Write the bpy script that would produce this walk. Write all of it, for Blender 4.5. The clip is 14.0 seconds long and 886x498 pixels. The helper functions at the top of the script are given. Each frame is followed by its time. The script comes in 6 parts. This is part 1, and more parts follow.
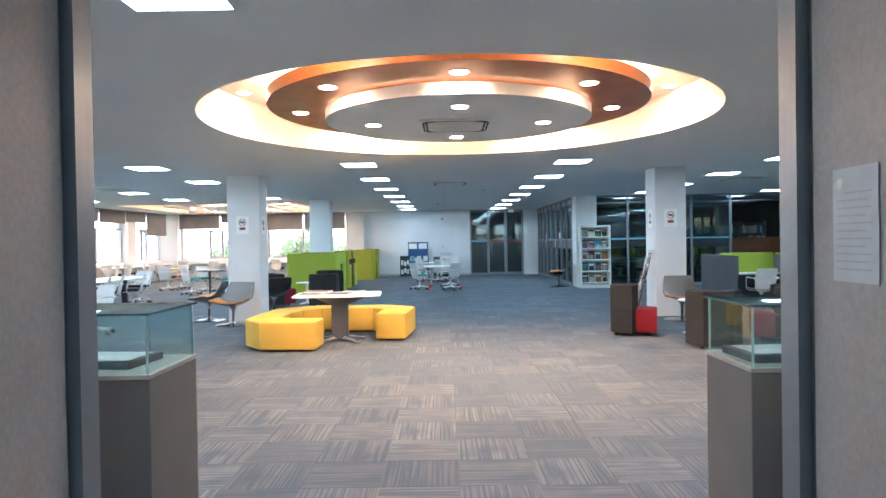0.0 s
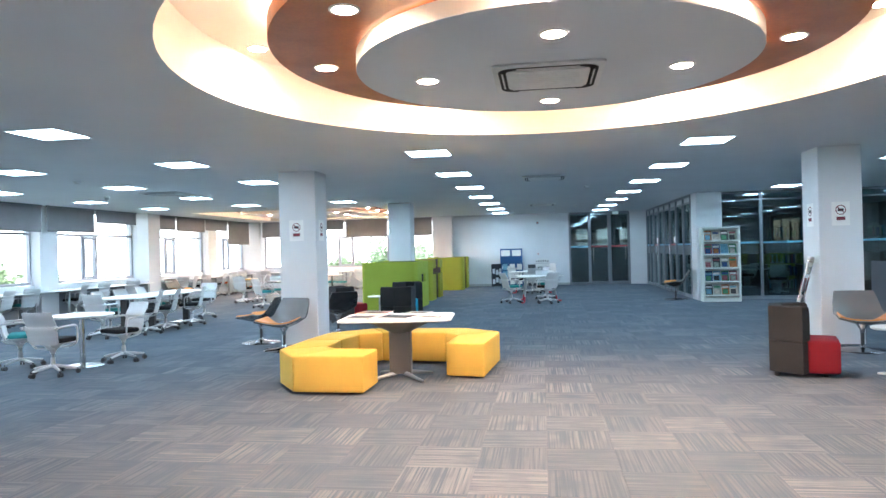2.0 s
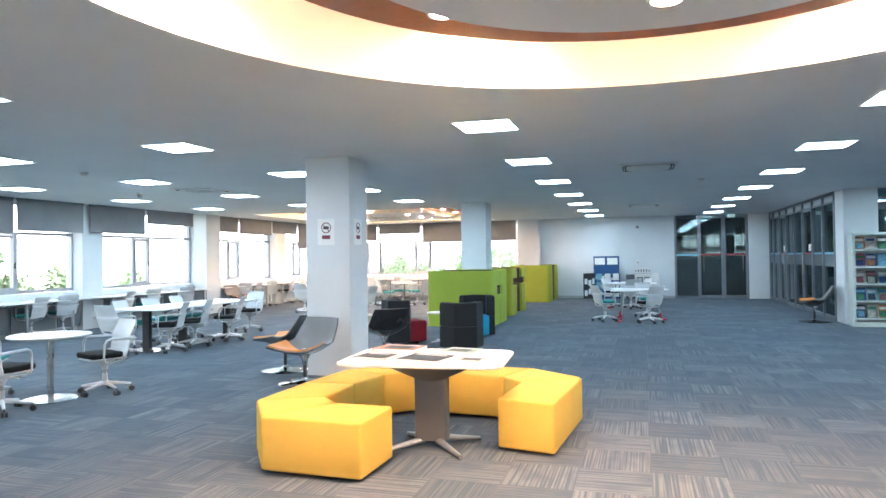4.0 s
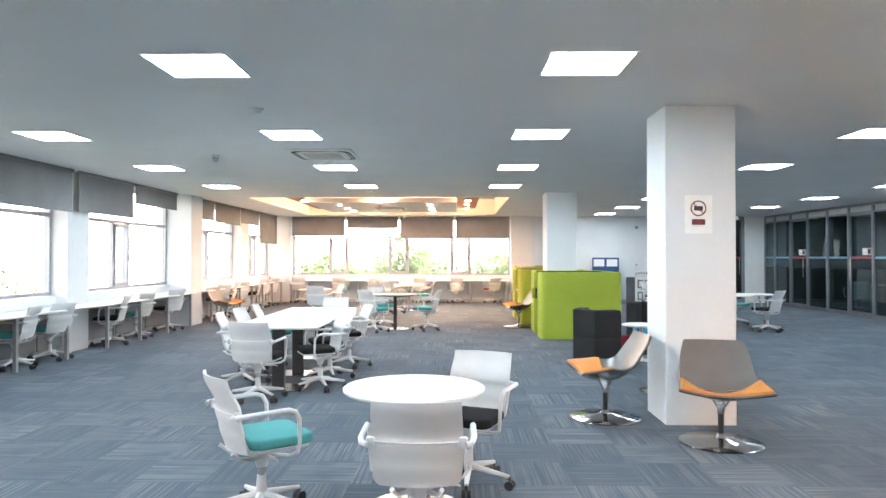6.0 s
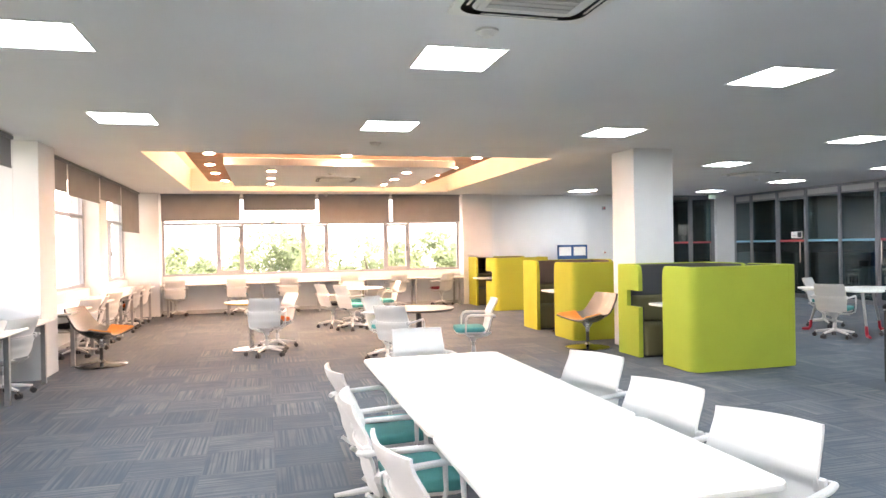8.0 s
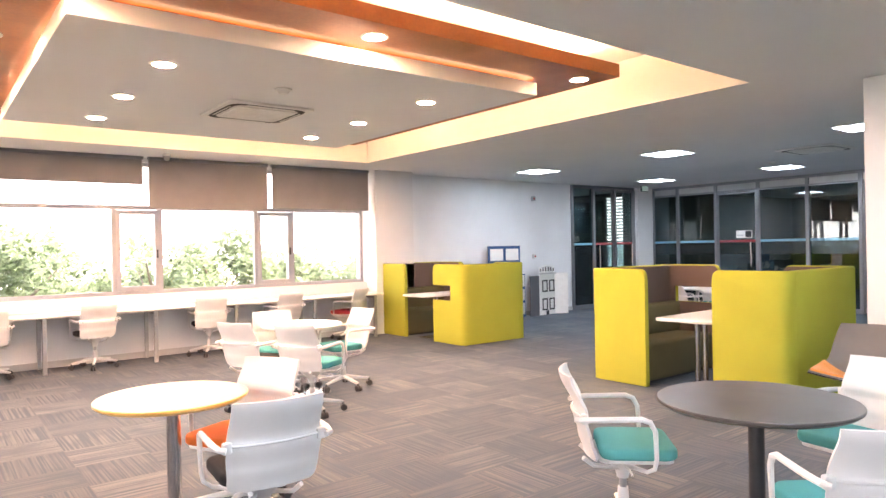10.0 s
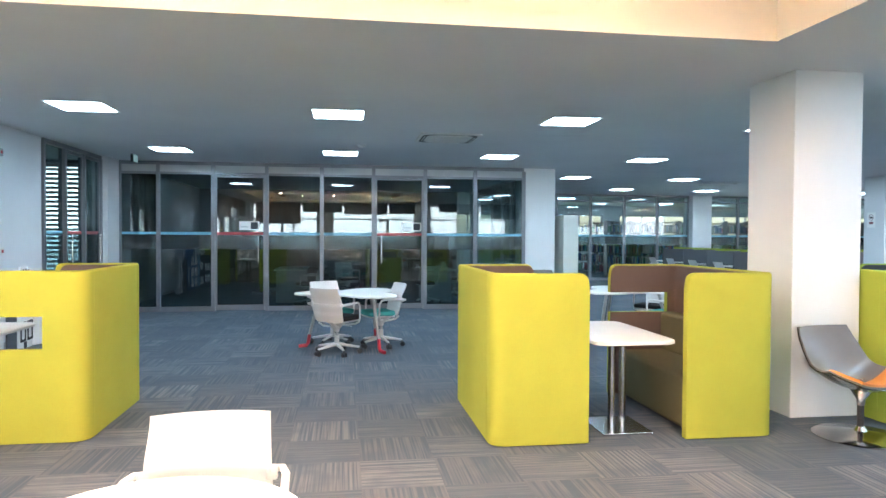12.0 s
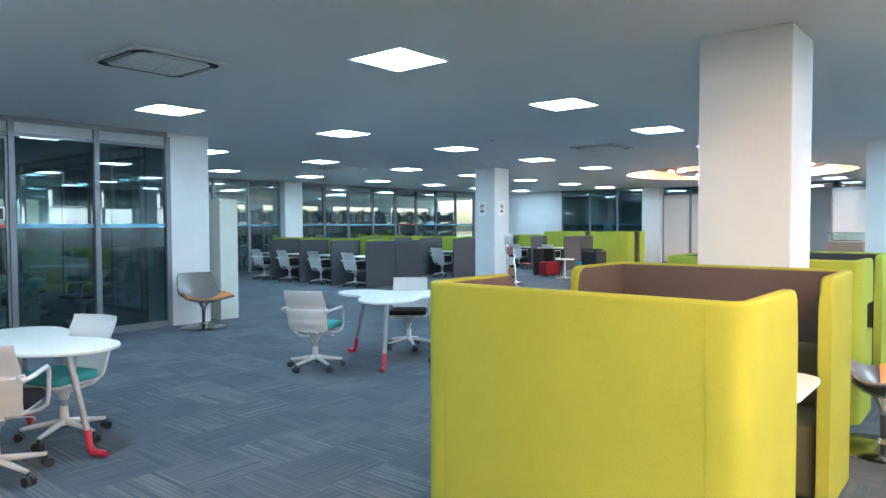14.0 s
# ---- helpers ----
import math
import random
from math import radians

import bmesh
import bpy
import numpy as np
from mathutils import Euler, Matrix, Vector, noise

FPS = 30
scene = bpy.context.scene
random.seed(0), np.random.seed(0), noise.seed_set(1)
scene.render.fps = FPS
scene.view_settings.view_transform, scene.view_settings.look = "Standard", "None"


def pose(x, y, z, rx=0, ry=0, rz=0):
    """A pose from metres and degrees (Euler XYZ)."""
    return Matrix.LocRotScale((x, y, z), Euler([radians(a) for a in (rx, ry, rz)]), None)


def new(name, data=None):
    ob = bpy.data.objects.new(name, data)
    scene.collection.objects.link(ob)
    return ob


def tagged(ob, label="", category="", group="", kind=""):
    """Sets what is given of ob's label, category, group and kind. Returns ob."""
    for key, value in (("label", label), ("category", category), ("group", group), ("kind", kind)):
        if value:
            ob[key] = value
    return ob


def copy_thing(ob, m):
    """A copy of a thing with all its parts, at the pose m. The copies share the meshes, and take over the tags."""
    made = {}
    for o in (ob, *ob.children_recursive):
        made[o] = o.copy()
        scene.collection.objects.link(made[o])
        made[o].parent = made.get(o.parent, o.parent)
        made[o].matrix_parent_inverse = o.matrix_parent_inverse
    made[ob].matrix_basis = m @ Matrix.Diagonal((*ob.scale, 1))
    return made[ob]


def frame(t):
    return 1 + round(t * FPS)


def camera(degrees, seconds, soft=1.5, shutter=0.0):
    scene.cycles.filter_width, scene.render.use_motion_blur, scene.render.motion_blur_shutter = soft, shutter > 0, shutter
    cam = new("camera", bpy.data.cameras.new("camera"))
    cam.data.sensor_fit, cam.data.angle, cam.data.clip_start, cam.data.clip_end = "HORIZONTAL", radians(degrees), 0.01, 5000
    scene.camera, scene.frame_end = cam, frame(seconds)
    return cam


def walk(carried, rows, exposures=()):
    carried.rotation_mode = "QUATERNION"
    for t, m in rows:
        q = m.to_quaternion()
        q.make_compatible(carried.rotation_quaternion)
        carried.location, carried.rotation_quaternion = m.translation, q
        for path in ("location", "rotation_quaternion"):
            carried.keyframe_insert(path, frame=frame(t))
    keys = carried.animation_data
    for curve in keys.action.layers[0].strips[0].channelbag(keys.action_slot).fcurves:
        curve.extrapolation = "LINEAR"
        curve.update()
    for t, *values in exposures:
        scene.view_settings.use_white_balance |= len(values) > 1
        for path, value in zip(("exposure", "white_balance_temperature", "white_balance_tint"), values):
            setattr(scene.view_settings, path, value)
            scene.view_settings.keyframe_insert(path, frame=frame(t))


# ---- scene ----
cam = camera(66.9, 14.0)
EXPOSURES = [(0.0, 1.97, 6050, 15), (2.0, 1.98, 5850, 14), (4.5, 2.15, 6150, 15), (5.2, 2.19, 6350, 17), (6.0, 2.28, 7100, 22), (6.6, 2.28, 7600, 28), (7.5, 2.32, 8000, 30), (10.0, 2.24, 7300, 32), (10.5, 2.22, 7050, 32), (11.0, 2.19, 6550, 25), (11.5, 2.19, 6250, 19), (12.5, 2.17, 6000, 14), (14.0, 2.1, 5950, 13)]
UNIT = 0.79     # metres to one unit of the plan below
# seconds, place in plan units, then yaw, pitch and roll
ROWS = [
    (0.0, -0.2004, -0.2326, 1.5313, 0.138, -0.644, 0.937),
    (0.1, -0.1944, -0.1067, 1.5310, 0.544, -0.616, 0.972),
    (0.2, -0.1899, 0.0197, 1.5307, 0.957, -0.585, 1.013),
    (0.3, -0.1870, 0.1468, 1.5305, 1.377, -0.551, 1.060),
    (0.4, -0.1854, 0.2742, 1.5303, 1.803, -0.515, 1.111),
    (0.5, -0.1848, 0.4018, 1.5302, 2.235, -0.476, 1.167),
    (0.6, -0.1847, 0.5293, 1.5302, 2.671, -0.436, 1.224),
    (0.7, -0.1844, 0.6560, 1.5302, 3.109, -0.395, 1.279),
    (0.8, -0.1829, 0.7813, 1.5303, 3.546, -0.353, 1.329),
    (0.9, -0.1795, 0.9048, 1.5304, 3.981, -0.312, 1.369),
    (1.0, -0.1739, 1.0261, 1.5305, 4.411, -0.272, 1.399),
    (1.1, -0.1662, 1.1457, 1.5306, 4.835, -0.233, 1.416),
    (1.2, -0.1573, 1.2642, 1.5307, 5.253, -0.196, 1.423),
    (1.3, -0.1485, 1.3829, 1.5307, 5.667, -0.159, 1.422),
    (1.4, -0.1412, 1.5031, 1.5306, 6.076, -0.123, 1.418),
    (1.5, -0.1361, 1.6258, 1.5305, 6.482, -0.088, 1.415),
    (1.6, -0.1338, 1.7516, 1.5303, 6.884, -0.052, 1.414),
    (1.7, -0.1333, 1.8804, 1.5301, 7.282, -0.016, 1.418),
    (1.8, -0.1332, 2.0117, 1.5300, 7.674, 0.022, 1.426),
    (1.9, -0.1317, 2.1444, 1.5300, 8.057, 0.060, 1.438),
    (2.0, -0.1269, 2.2776, 1.5301, 8.429, 0.100, 1.451),
    (2.1, -0.1172, 2.4103, 1.5305, 8.789, 0.140, 1.464),
    (2.2, -0.1017, 2.5418, 1.5312, 9.139, 0.181, 1.475),
    (2.3, -0.0800, 2.6717, 1.5322, 9.478, 0.223, 1.484),
    (2.4, -0.0523, 2.7999, 1.5335, 9.811, 0.265, 1.488),
    (2.5, -0.0193, 2.9264, 1.5350, 10.139, 0.307, 1.487),
    (2.6, 0.0179, 3.0514, 1.5368, 10.466, 0.349, 1.482),
    (2.7, 0.0579, 3.1752, 1.5389, 10.797, 0.391, 1.470),
    (2.8, 0.0988, 3.2983, 1.5411, 11.135, 0.431, 1.452),
    (2.9, 0.1388, 3.4213, 1.5433, 11.485, 0.470, 1.427),
    (3.0, 0.1754, 3.5448, 1.5457, 11.850, 0.507, 1.397),
    (3.1, 0.2064, 3.6695, 1.5479, 12.232, 0.542, 1.360),
    (3.2, 0.2292, 3.7959, 1.5501, 12.636, 0.575, 1.317),
    (3.3, 0.2412, 3.9247, 1.5521, 13.061, 0.605, 1.269),
    (3.4, 0.2401, 4.0564, 1.5539, 13.509, 0.632, 1.215),
    (3.5, 0.2232, 4.1916, 1.5553, 13.979, 0.656, 1.157),
    (3.6, 0.1883, 4.3305, 1.5564, 14.467, 0.677, 1.095),
    (3.7, 0.1331, 4.4734, 1.5570, 14.970, 0.695, 1.029),
    (3.8, 0.0559, 4.6203, 1.5572, 15.481, 0.709, 0.961),
    (3.9, -0.0452, 4.7711, 1.5568, 15.993, 0.722, 0.890),
    (4.0, -0.1714, 4.9254, 1.5559, 16.493, 0.731, 0.818),
    (4.1, -0.3237, 5.0824, 1.5545, 16.969, 0.739, 0.745),
    (4.2, -0.5024, 5.2413, 1.5526, 17.405, 0.745, 0.673),
    (4.3, -0.7077, 5.4007, 1.5502, 17.782, 0.750, 0.600),
    (4.4, -0.9389, 5.5592, 1.5473, 18.076, 0.756, 0.529),
    (4.5, -1.1949, 5.7146, 1.5441, 18.263, 0.763, 0.459),
    (4.6, -1.4738, 5.8645, 1.5406, 18.313, 0.773, 0.392),
    (4.7, -1.7730, 6.0063, 1.5370, 18.192, 0.786, 0.327),
    (4.8, -2.0896, 6.1368, 1.5334, 17.869, 0.805, 0.264),
    (4.9, -2.4204, 6.2538, 1.5299, 17.319, 0.830, 0.205),
    (5.0, -2.7625, 6.3552, 1.5267, 16.527, 0.861, 0.148),
    (5.1, -3.1132, 6.4405, 1.5239, 15.497, 0.895, 0.095),
    (5.2, -3.4710, 6.5105, 1.5216, 14.253, 0.930, 0.046),
    (5.3, -3.8343, 6.5673, 1.5200, 12.834, 0.962, 0.001),
    (5.4, -4.2020, 6.6140, 1.5191, 11.287, 0.985, -0.039),
    (5.5, -4.5731, 6.6543, 1.5188, 9.659, 0.993, -0.073),
    (5.6, -4.9459, 6.6928, 1.5193, 7.990, 0.984, -0.097),
    (5.7, -5.3192, 6.7340, 1.5205, 6.303, 0.952, -0.108),
    (5.8, -5.6914, 6.7827, 1.5224, 4.613, 0.896, -0.103),
    (5.9, -6.0565, 6.8434, 1.5247, 2.922, 0.814, -0.079),
    (6.0, -6.4071, 6.9199, 1.5274, 1.227, 0.706, -0.033),
    (6.1, -6.7367, 7.0161, 1.5302, -0.479, 0.574, 0.033),
    (6.2, -7.0424, 7.1356, 1.5328, -2.206, 0.420, 0.118),
    (6.3, -7.3237, 7.2814, 1.5349, -3.960, 0.248, 0.215),
    (6.4, -7.5818, 7.4559, 1.5361, -5.740, 0.062, 0.320),
    (6.5, -7.8190, 7.6602, 1.5362, -7.529, -0.130, 0.425),
    (6.6, -8.0372, 7.8936, 1.5354, -9.294, -0.321, 0.525),
    (6.7, -8.2374, 8.1539, 1.5338, -10.976, -0.501, 0.617),
    (6.8, -8.4203, 8.4373, 1.5319, -12.507, -0.659, 0.700),
    (6.9, -8.5860, 8.7395, 1.5302, -13.818, -0.787, 0.771),
    (7.0, -8.7348, 9.0559, 1.5290, -14.853, -0.877, 0.833),
    (7.1, -8.8674, 9.3828, 1.5288, -15.582, -0.926, 0.884),
    (7.2, -8.9855, 9.7175, 1.5296, -16.013, -0.934, 0.926),
    (7.3, -9.0910, 10.0583, 1.5313, -16.181, -0.906, 0.959),
    (7.4, -9.1864, 10.4042, 1.5338, -16.141, -0.847, 0.985),
    (7.5, -9.2742, 10.7546, 1.5366, -15.957, -0.766, 1.003),
    (7.6, -9.3567, 11.1092, 1.5397, -15.692, -0.671, 1.015),
    (7.7, -9.4360, 11.4675, 1.5427, -15.403, -0.566, 1.022),
    (7.8, -9.5135, 11.8291, 1.5454, -15.136, -0.459, 1.024),
    (7.9, -9.5904, 12.1935, 1.5478, -14.929, -0.354, 1.023),
    (8.0, -9.6679, 12.5600, 1.5498, -14.813, -0.254, 1.019),
    (8.1, -9.7463, 12.9281, 1.5512, -14.813, -0.163, 1.013),
    (8.2, -9.8262, 13.2971, 1.5520, -14.947, -0.082, 1.006),
    (8.3, -9.9075, 13.6666, 1.5523, -15.227, -0.013, 0.998),
    (8.4, -9.9904, 14.0358, 1.5520, -15.660, 0.042, 0.992),
    (8.5, -10.0743, 14.4040, 1.5511, -16.250, 0.084, 0.986),
    (8.6, -10.1590, 14.7709, 1.5498, -16.993, 0.112, 0.982),
    (8.7, -10.2438, 15.1356, 1.5482, -17.886, 0.128, 0.980),
    (8.8, -10.3280, 15.4978, 1.5462, -18.920, 0.132, 0.980),
    (8.9, -10.4109, 15.8569, 1.5440, -20.085, 0.126, 0.984),
    (9.0, -10.4915, 16.2125, 1.5416, -21.370, 0.110, 0.990),
    (9.1, -10.5690, 16.5641, 1.5392, -22.762, 0.087, 1.000),
    (9.2, -10.6425, 16.9114, 1.5369, -24.246, 0.058, 1.012),
    (9.3, -10.7110, 17.2542, 1.5348, -25.809, 0.025, 1.028),
    (9.4, -10.7738, 17.5923, 1.5328, -27.437, -0.009, 1.045),
    (9.5, -10.8301, 17.9257, 1.5312, -29.119, -0.045, 1.065),
    (9.6, -10.8791, 18.2542, 1.5298, -30.844, -0.079, 1.086),
    (9.7, -10.9203, 18.5782, 1.5288, -32.603, -0.111, 1.107),
    (9.8, -10.9532, 18.8978, 1.5282, -34.391, -0.139, 1.127),
    (9.9, -10.9776, 19.2134, 1.5280, -36.206, -0.164, 1.145),
    (10.0, -10.9933, 19.5255, 1.5280, -38.049, -0.184, 1.159),
    (10.1, -11.0005, 19.8348, 1.5282, -39.927, -0.199, 1.168),
    (10.2, -10.9996, 20.1421, 1.5286, -41.850, -0.211, 1.170),
    (10.3, -10.9910, 20.4481, 1.5289, -43.837, -0.220, 1.162),
    (10.4, -10.9752, 20.7536, 1.5290, -45.914, -0.229, 1.143),
    (10.5, -10.9527, 21.0590, 1.5290, -48.118, -0.240, 1.112),
    (10.6, -10.9234, 21.3644, 1.5288, -50.498, -0.255, 1.069),
    (10.7, -10.8872, 21.6691, 1.5286, -53.116, -0.279, 1.014),
    (10.8, -10.8435, 21.9725, 1.5286, -56.032, -0.315, 0.951),
    (10.9, -10.7918, 22.2739, 1.5290, -59.289, -0.364, 0.880),
    (11.0, -10.7315, 22.5728, 1.5298, -62.896, -0.430, 0.801),
    (11.1, -10.6622, 22.8697, 1.5312, -66.813, -0.509, 0.717),
    (11.2, -10.5840, 23.1658, 1.5328, -70.934, -0.598, 0.623),
    (11.3, -10.4970, 23.4629, 1.5343, -75.118, -0.692, 0.518),
    (11.4, -10.4014, 23.7624, 1.5353, -79.211, -0.784, 0.400),
    (11.5, -10.2973, 24.0651, 1.5356, -83.083, -0.869, 0.270),
    (11.6, -10.1844, 24.3706, 1.5348, -86.648, -0.945, 0.131),
    (11.7, -10.0622, 24.6764, 1.5331, -89.894, -1.014, -0.009),
    (11.8, -9.9298, 24.9788, 1.5305, -92.868, -1.080, -0.137),
    (11.9, -9.7859, 25.2732, 1.5275, -95.650, -1.147, -0.243),
    (12.0, -9.6295, 25.5551, 1.5244, -98.334, -1.220, -0.319),
    (12.1, -9.4594, 25.8200, 1.5218, -101.014, -1.303, -0.359),
    (12.2, -9.2745, 26.0645, 1.5200, -103.757, -1.393, -0.366),
    (12.3, -9.0744, 26.2860, 1.5195, -106.606, -1.489, -0.346),
    (12.4, -8.8593, 26.4827, 1.5206, -109.576, -1.586, -0.310),
    (12.5, -8.6303, 26.6534, 1.5233, -112.653, -1.678, -0.268),
    (12.6, -8.3901, 26.7979, 1.5273, -115.795, -1.762, -0.231),
    (12.7, -8.1429, 26.9164, 1.5321, -118.927, -1.835, -0.207),
    (12.8, -7.8937, 27.0097, 1.5368, -121.957, -1.895, -0.199),
    (12.9, -7.6478, 27.0793, 1.5406, -124.794, -1.944, -0.211),
    (13.0, -7.4100, 27.1272, 1.5428, -127.361, -1.981, -0.241),
    (13.1, -7.1838, 27.1558, 1.5431, -129.608, -2.007, -0.285),
    (13.2, -6.9706, 27.1680, 1.5415, -131.534, -2.026, -0.334),
    (13.3, -6.7703, 27.1669, 1.5385, -133.167, -2.039, -0.380),
    (13.4, -6.5820, 27.1556, 1.5349, -134.557, -2.048, -0.410),
    (13.5, -6.4041, 27.1369, 1.5312, -135.761, -2.055, -0.414),
    (13.6, -6.2350, 27.1132, 1.5283, -136.832, -2.061, -0.385),
    (13.7, -6.0739, 27.0858, 1.5264, -137.804, -2.069, -0.315),
    (13.8, -5.9200, 27.0557, 1.5260, -138.698, -2.078, -0.201),
    (13.9, -5.7730, 27.0234, 1.5271, -139.524, -2.088, -0.041),
    (14.0, -5.6329, 26.9891, 1.5297, -140.287, -2.101, 0.165),
]
walk(cam, [(t, pose(UNIT * x, UNIT * y, UNIT * z, 90 + pitch, roll, yaw)) for t, x, y, z, yaw, pitch, roll in ROWS], EXPOSURES)

# world: bright hazy daylight
world = bpy.data.worlds.new("sky")
scene.world = world
world.use_nodes = True
wn = world.node_tree
sky = wn.nodes.new("ShaderNodeTexSky")
sky.sky_type = 'NISHITA'
sky.sun_disc = False
sky.sun_elevation = radians(48)
sky.sun_rotation = radians(150)
sky.air_density, sky.dust_density = 1.0, 4.0
wn.nodes["Background"].inputs[1].default_value = 0.15
wn.links.new(sky.outputs[0], wn.nodes["Background"].inputs[0])
sun = new("sun", bpy.data.lights.new("sun", "SUN"))
sun.data.energy, sun.data.angle, sun.data.color = 2.5, radians(6), (1.0, 0.95, 0.88)
sun.matrix_basis = pose(0, 0, 20, 42, 0, 30)

PANEL_GLOW = 11.0        # ceiling panels
SPOT_GLOW = 200.0        # recessed spots
COVE_GLOW = 10.5        # hidden cove strips
RIM_GLOW = 1.6          # faint strips over the hanging discs

# ---- helpers for building ----


def mat(name, color, rough=0.5, metal=0.0, color2=None, scale=8.0, fine=0.0, fine_scale=200.0, bump=0.0, bump_scale=120.0,
        coat=0.0, spec=0.5, detail=4.0):
    m = bpy.data.materials.new(name)
    m.use_nodes = True
    nt = m.node_tree
    b = nt.nodes["Principled BSDF"]
    b.inputs["Roughness"].default_value = rough
    b.inputs["Metallic"].default_value = metal
    b.inputs["Specular IOR Level"].default_value = spec
    b.inputs["Coat Weight"].default_value = coat
    c1 = (*color, 1)
    c2 = (*(color2 or tuple(c * 0.9 for c in color)), 1)
    tc = nt.nodes.new("ShaderNodeTexCoord")
    n1 = nt.nodes.new("ShaderNodeTexNoise")
    n1.inputs["Scale"].default_value = scale
    n1.inputs["Detail"].default_value = detail
    nt.links.new(tc.outputs["Object"], n1.inputs["Vector"])
    ramp = nt.nodes.new("ShaderNodeMapRange")
    ramp.inputs[1].default_value, ramp.inputs[2].default_value = 0.35, 0.65
    nt.links.new(n1.outputs["Fac"], ramp.inputs[0])
    mix = nt.nodes.new("ShaderNodeMix")
    mix.data_type = 'RGBA'
    mix.inputs[6].default_value, mix.inputs[7].default_value = c1, c2
    nt.links.new(ramp.outputs[0], mix.inputs[0])
    out = mix.outputs[2]
    if fine:
        n2 = nt.nodes.new("ShaderNodeTexNoise")
        n2.inputs["Scale"].default_value = fine_scale
        n2.inputs["Detail"].default_value = 2.0
        nt.links.new(tc.outputs["Object"], n2.inputs["Vector"])
        r2 = nt.nodes.new("ShaderNodeMapRange")
        r2.inputs[1].default_value, r2.inputs[2].default_value = 0.3, 0.7
        r2.inputs[3].default_value, r2.inputs[4].default_value = 1 - fine, 1 + fine
        nt.links.new(n2.outputs["Fac"], r2.inputs[0])
        mul = nt.nodes.new("ShaderNodeMix")
        mul.data_type, mul.blend_type = 'RGBA', 'MULTIPLY'
        mul.inputs[0].default_value = 1.0
        nt.links.new(out, mul.inputs[6])
        nt.links.new(r2.outputs[0], mul.inputs[7])
        out = mul.outputs[2]
    nt.links.new(out, b.inputs["Base Color"])
    rr = nt.nodes.new("ShaderNodeMapRange")
    rr.inputs[3].default_value, rr.inputs[4].default_value = max(0.02, rough - 0.06), min(1.0, rough + 0.06)
    nt.links.new(n1.outputs["Fac"], rr.inputs[0])
    nt.links.new(rr.outputs[0], b.inputs["Roughness"])
    if bump:
        n3 = nt.nodes.new("ShaderNodeTexNoise")
        n3.inputs["Scale"].default_value = bump_scale
        n3.inputs["Detail"].default_value = 3.0
        nt.links.new(tc.outputs["Object"], n3.inputs["Vector"])
        bp = nt.nodes.new("ShaderNodeBump")
        bp.inputs["Strength"].default_value = bump
        bp.inputs["Distance"].default_value = 0.01
        nt.links.new(n3.outputs["Fac"], bp.inputs["Height"])
        nt.links.new(bp.outputs[0], b.inputs["Normal"])
    return m


def glow(name, color, strength):
    m = bpy.data.materials.new(name)
    m.use_nodes = True
    b = m.node_tree.nodes["Principled BSDF"]
    b.inputs["Base Color"].default_value = (0.9, 0.9, 0.9, 1)
    b.inputs["Emission Color"].default_value = (*color, 1)
    b.inputs["Emission Strength"].default_value = strength
    return m


def glass_mat(name, tint=(0.9, 0.95, 0.95), rough=0.0, mirror=0.10):
    """A thin architectural pane: see-through, with a grazing reflection."""
    m = bpy.data.materials.new(name)
    m.use_nodes = True
    nt = m.node_tree
    nt.nodes.remove(nt.nodes["Principled BSDF"])
    tr = nt.nodes.new("ShaderNodeBsdfTransparent")
    tr.inputs[0].default_value = (*tint, 1)
    gl = nt.nodes.new("ShaderNodeBsdfGlossy")
    gl.inputs["Roughness"].default_value = rough
    gl.inputs["Color"].default_value = (0.84, 0.89, 0.91, 1)
    lw = nt.nodes.new("ShaderNodeLayerWeight")
    lw.inputs[0].default_value = 0.5
    pw = nt.nodes.new("ShaderNodeMath")
    pw.operation = 'POWER'
    pw.inputs[1].default_value = 4.0
    nt.links.new(lw.outputs["Facing"], pw.inputs[0])
    ad = nt.nodes.new("ShaderNodeMath")
    ad.operation = 'MULTIPLY_ADD'
    ad.inputs[1].default_value = 0.55
    ad.inputs[2].default_value = mirror
    ad.use_clamp = True
    nt.links.new(pw.outputs[0], ad.inputs[0])
    mx = nt.nodes.new("ShaderNodeMixShader")
    nt.links.new(ad.outputs[0], mx.inputs[0])
    nt.links.new(tr.outputs[0], mx.inputs[1])
    nt.links.new(gl.outputs[0], mx.inputs[2])
    nt.links.new(mx.outputs[0], nt.nodes["Material Output"].inputs[0])
    return m


def mesh_ob(name, bm, material, smooth=False):
    me = bpy.data.meshes.new(name)
    bm.normal_update()
    bm.to_mesh(me)
    bm.free()
    mats = material if isinstance(material, (list, tuple)) else [material]
    for k in mats:
        me.materials.append(k)
    if smooth:
        me.shade_smooth()
        me.set_sharp_from_angle(angle=radians(38))
    return new(name, me)


def part(name, bm, material, parent, label="", smooth=False, m=None):
    ob = mesh_ob(name, bm, material, smooth)
    ob.parent = parent
    if m is not None:
        ob.matrix_basis = m
    if label:
        tagged(ob, label)
    return ob


def thing(name, label, category, group="", kind="", m=None):
    ob = tagged(new(name), label, category, group, kind)
    ob.empty_display_size = 0.1
    if m is not None:
        ob.matrix_basis = m
    return ob


def struct(name, bm, material, label="", smooth=False, category=""):
    return tagged(mesh_ob(name, bm, material, smooth), label, category, "", "structure")


def B():
    return bmesh.new()


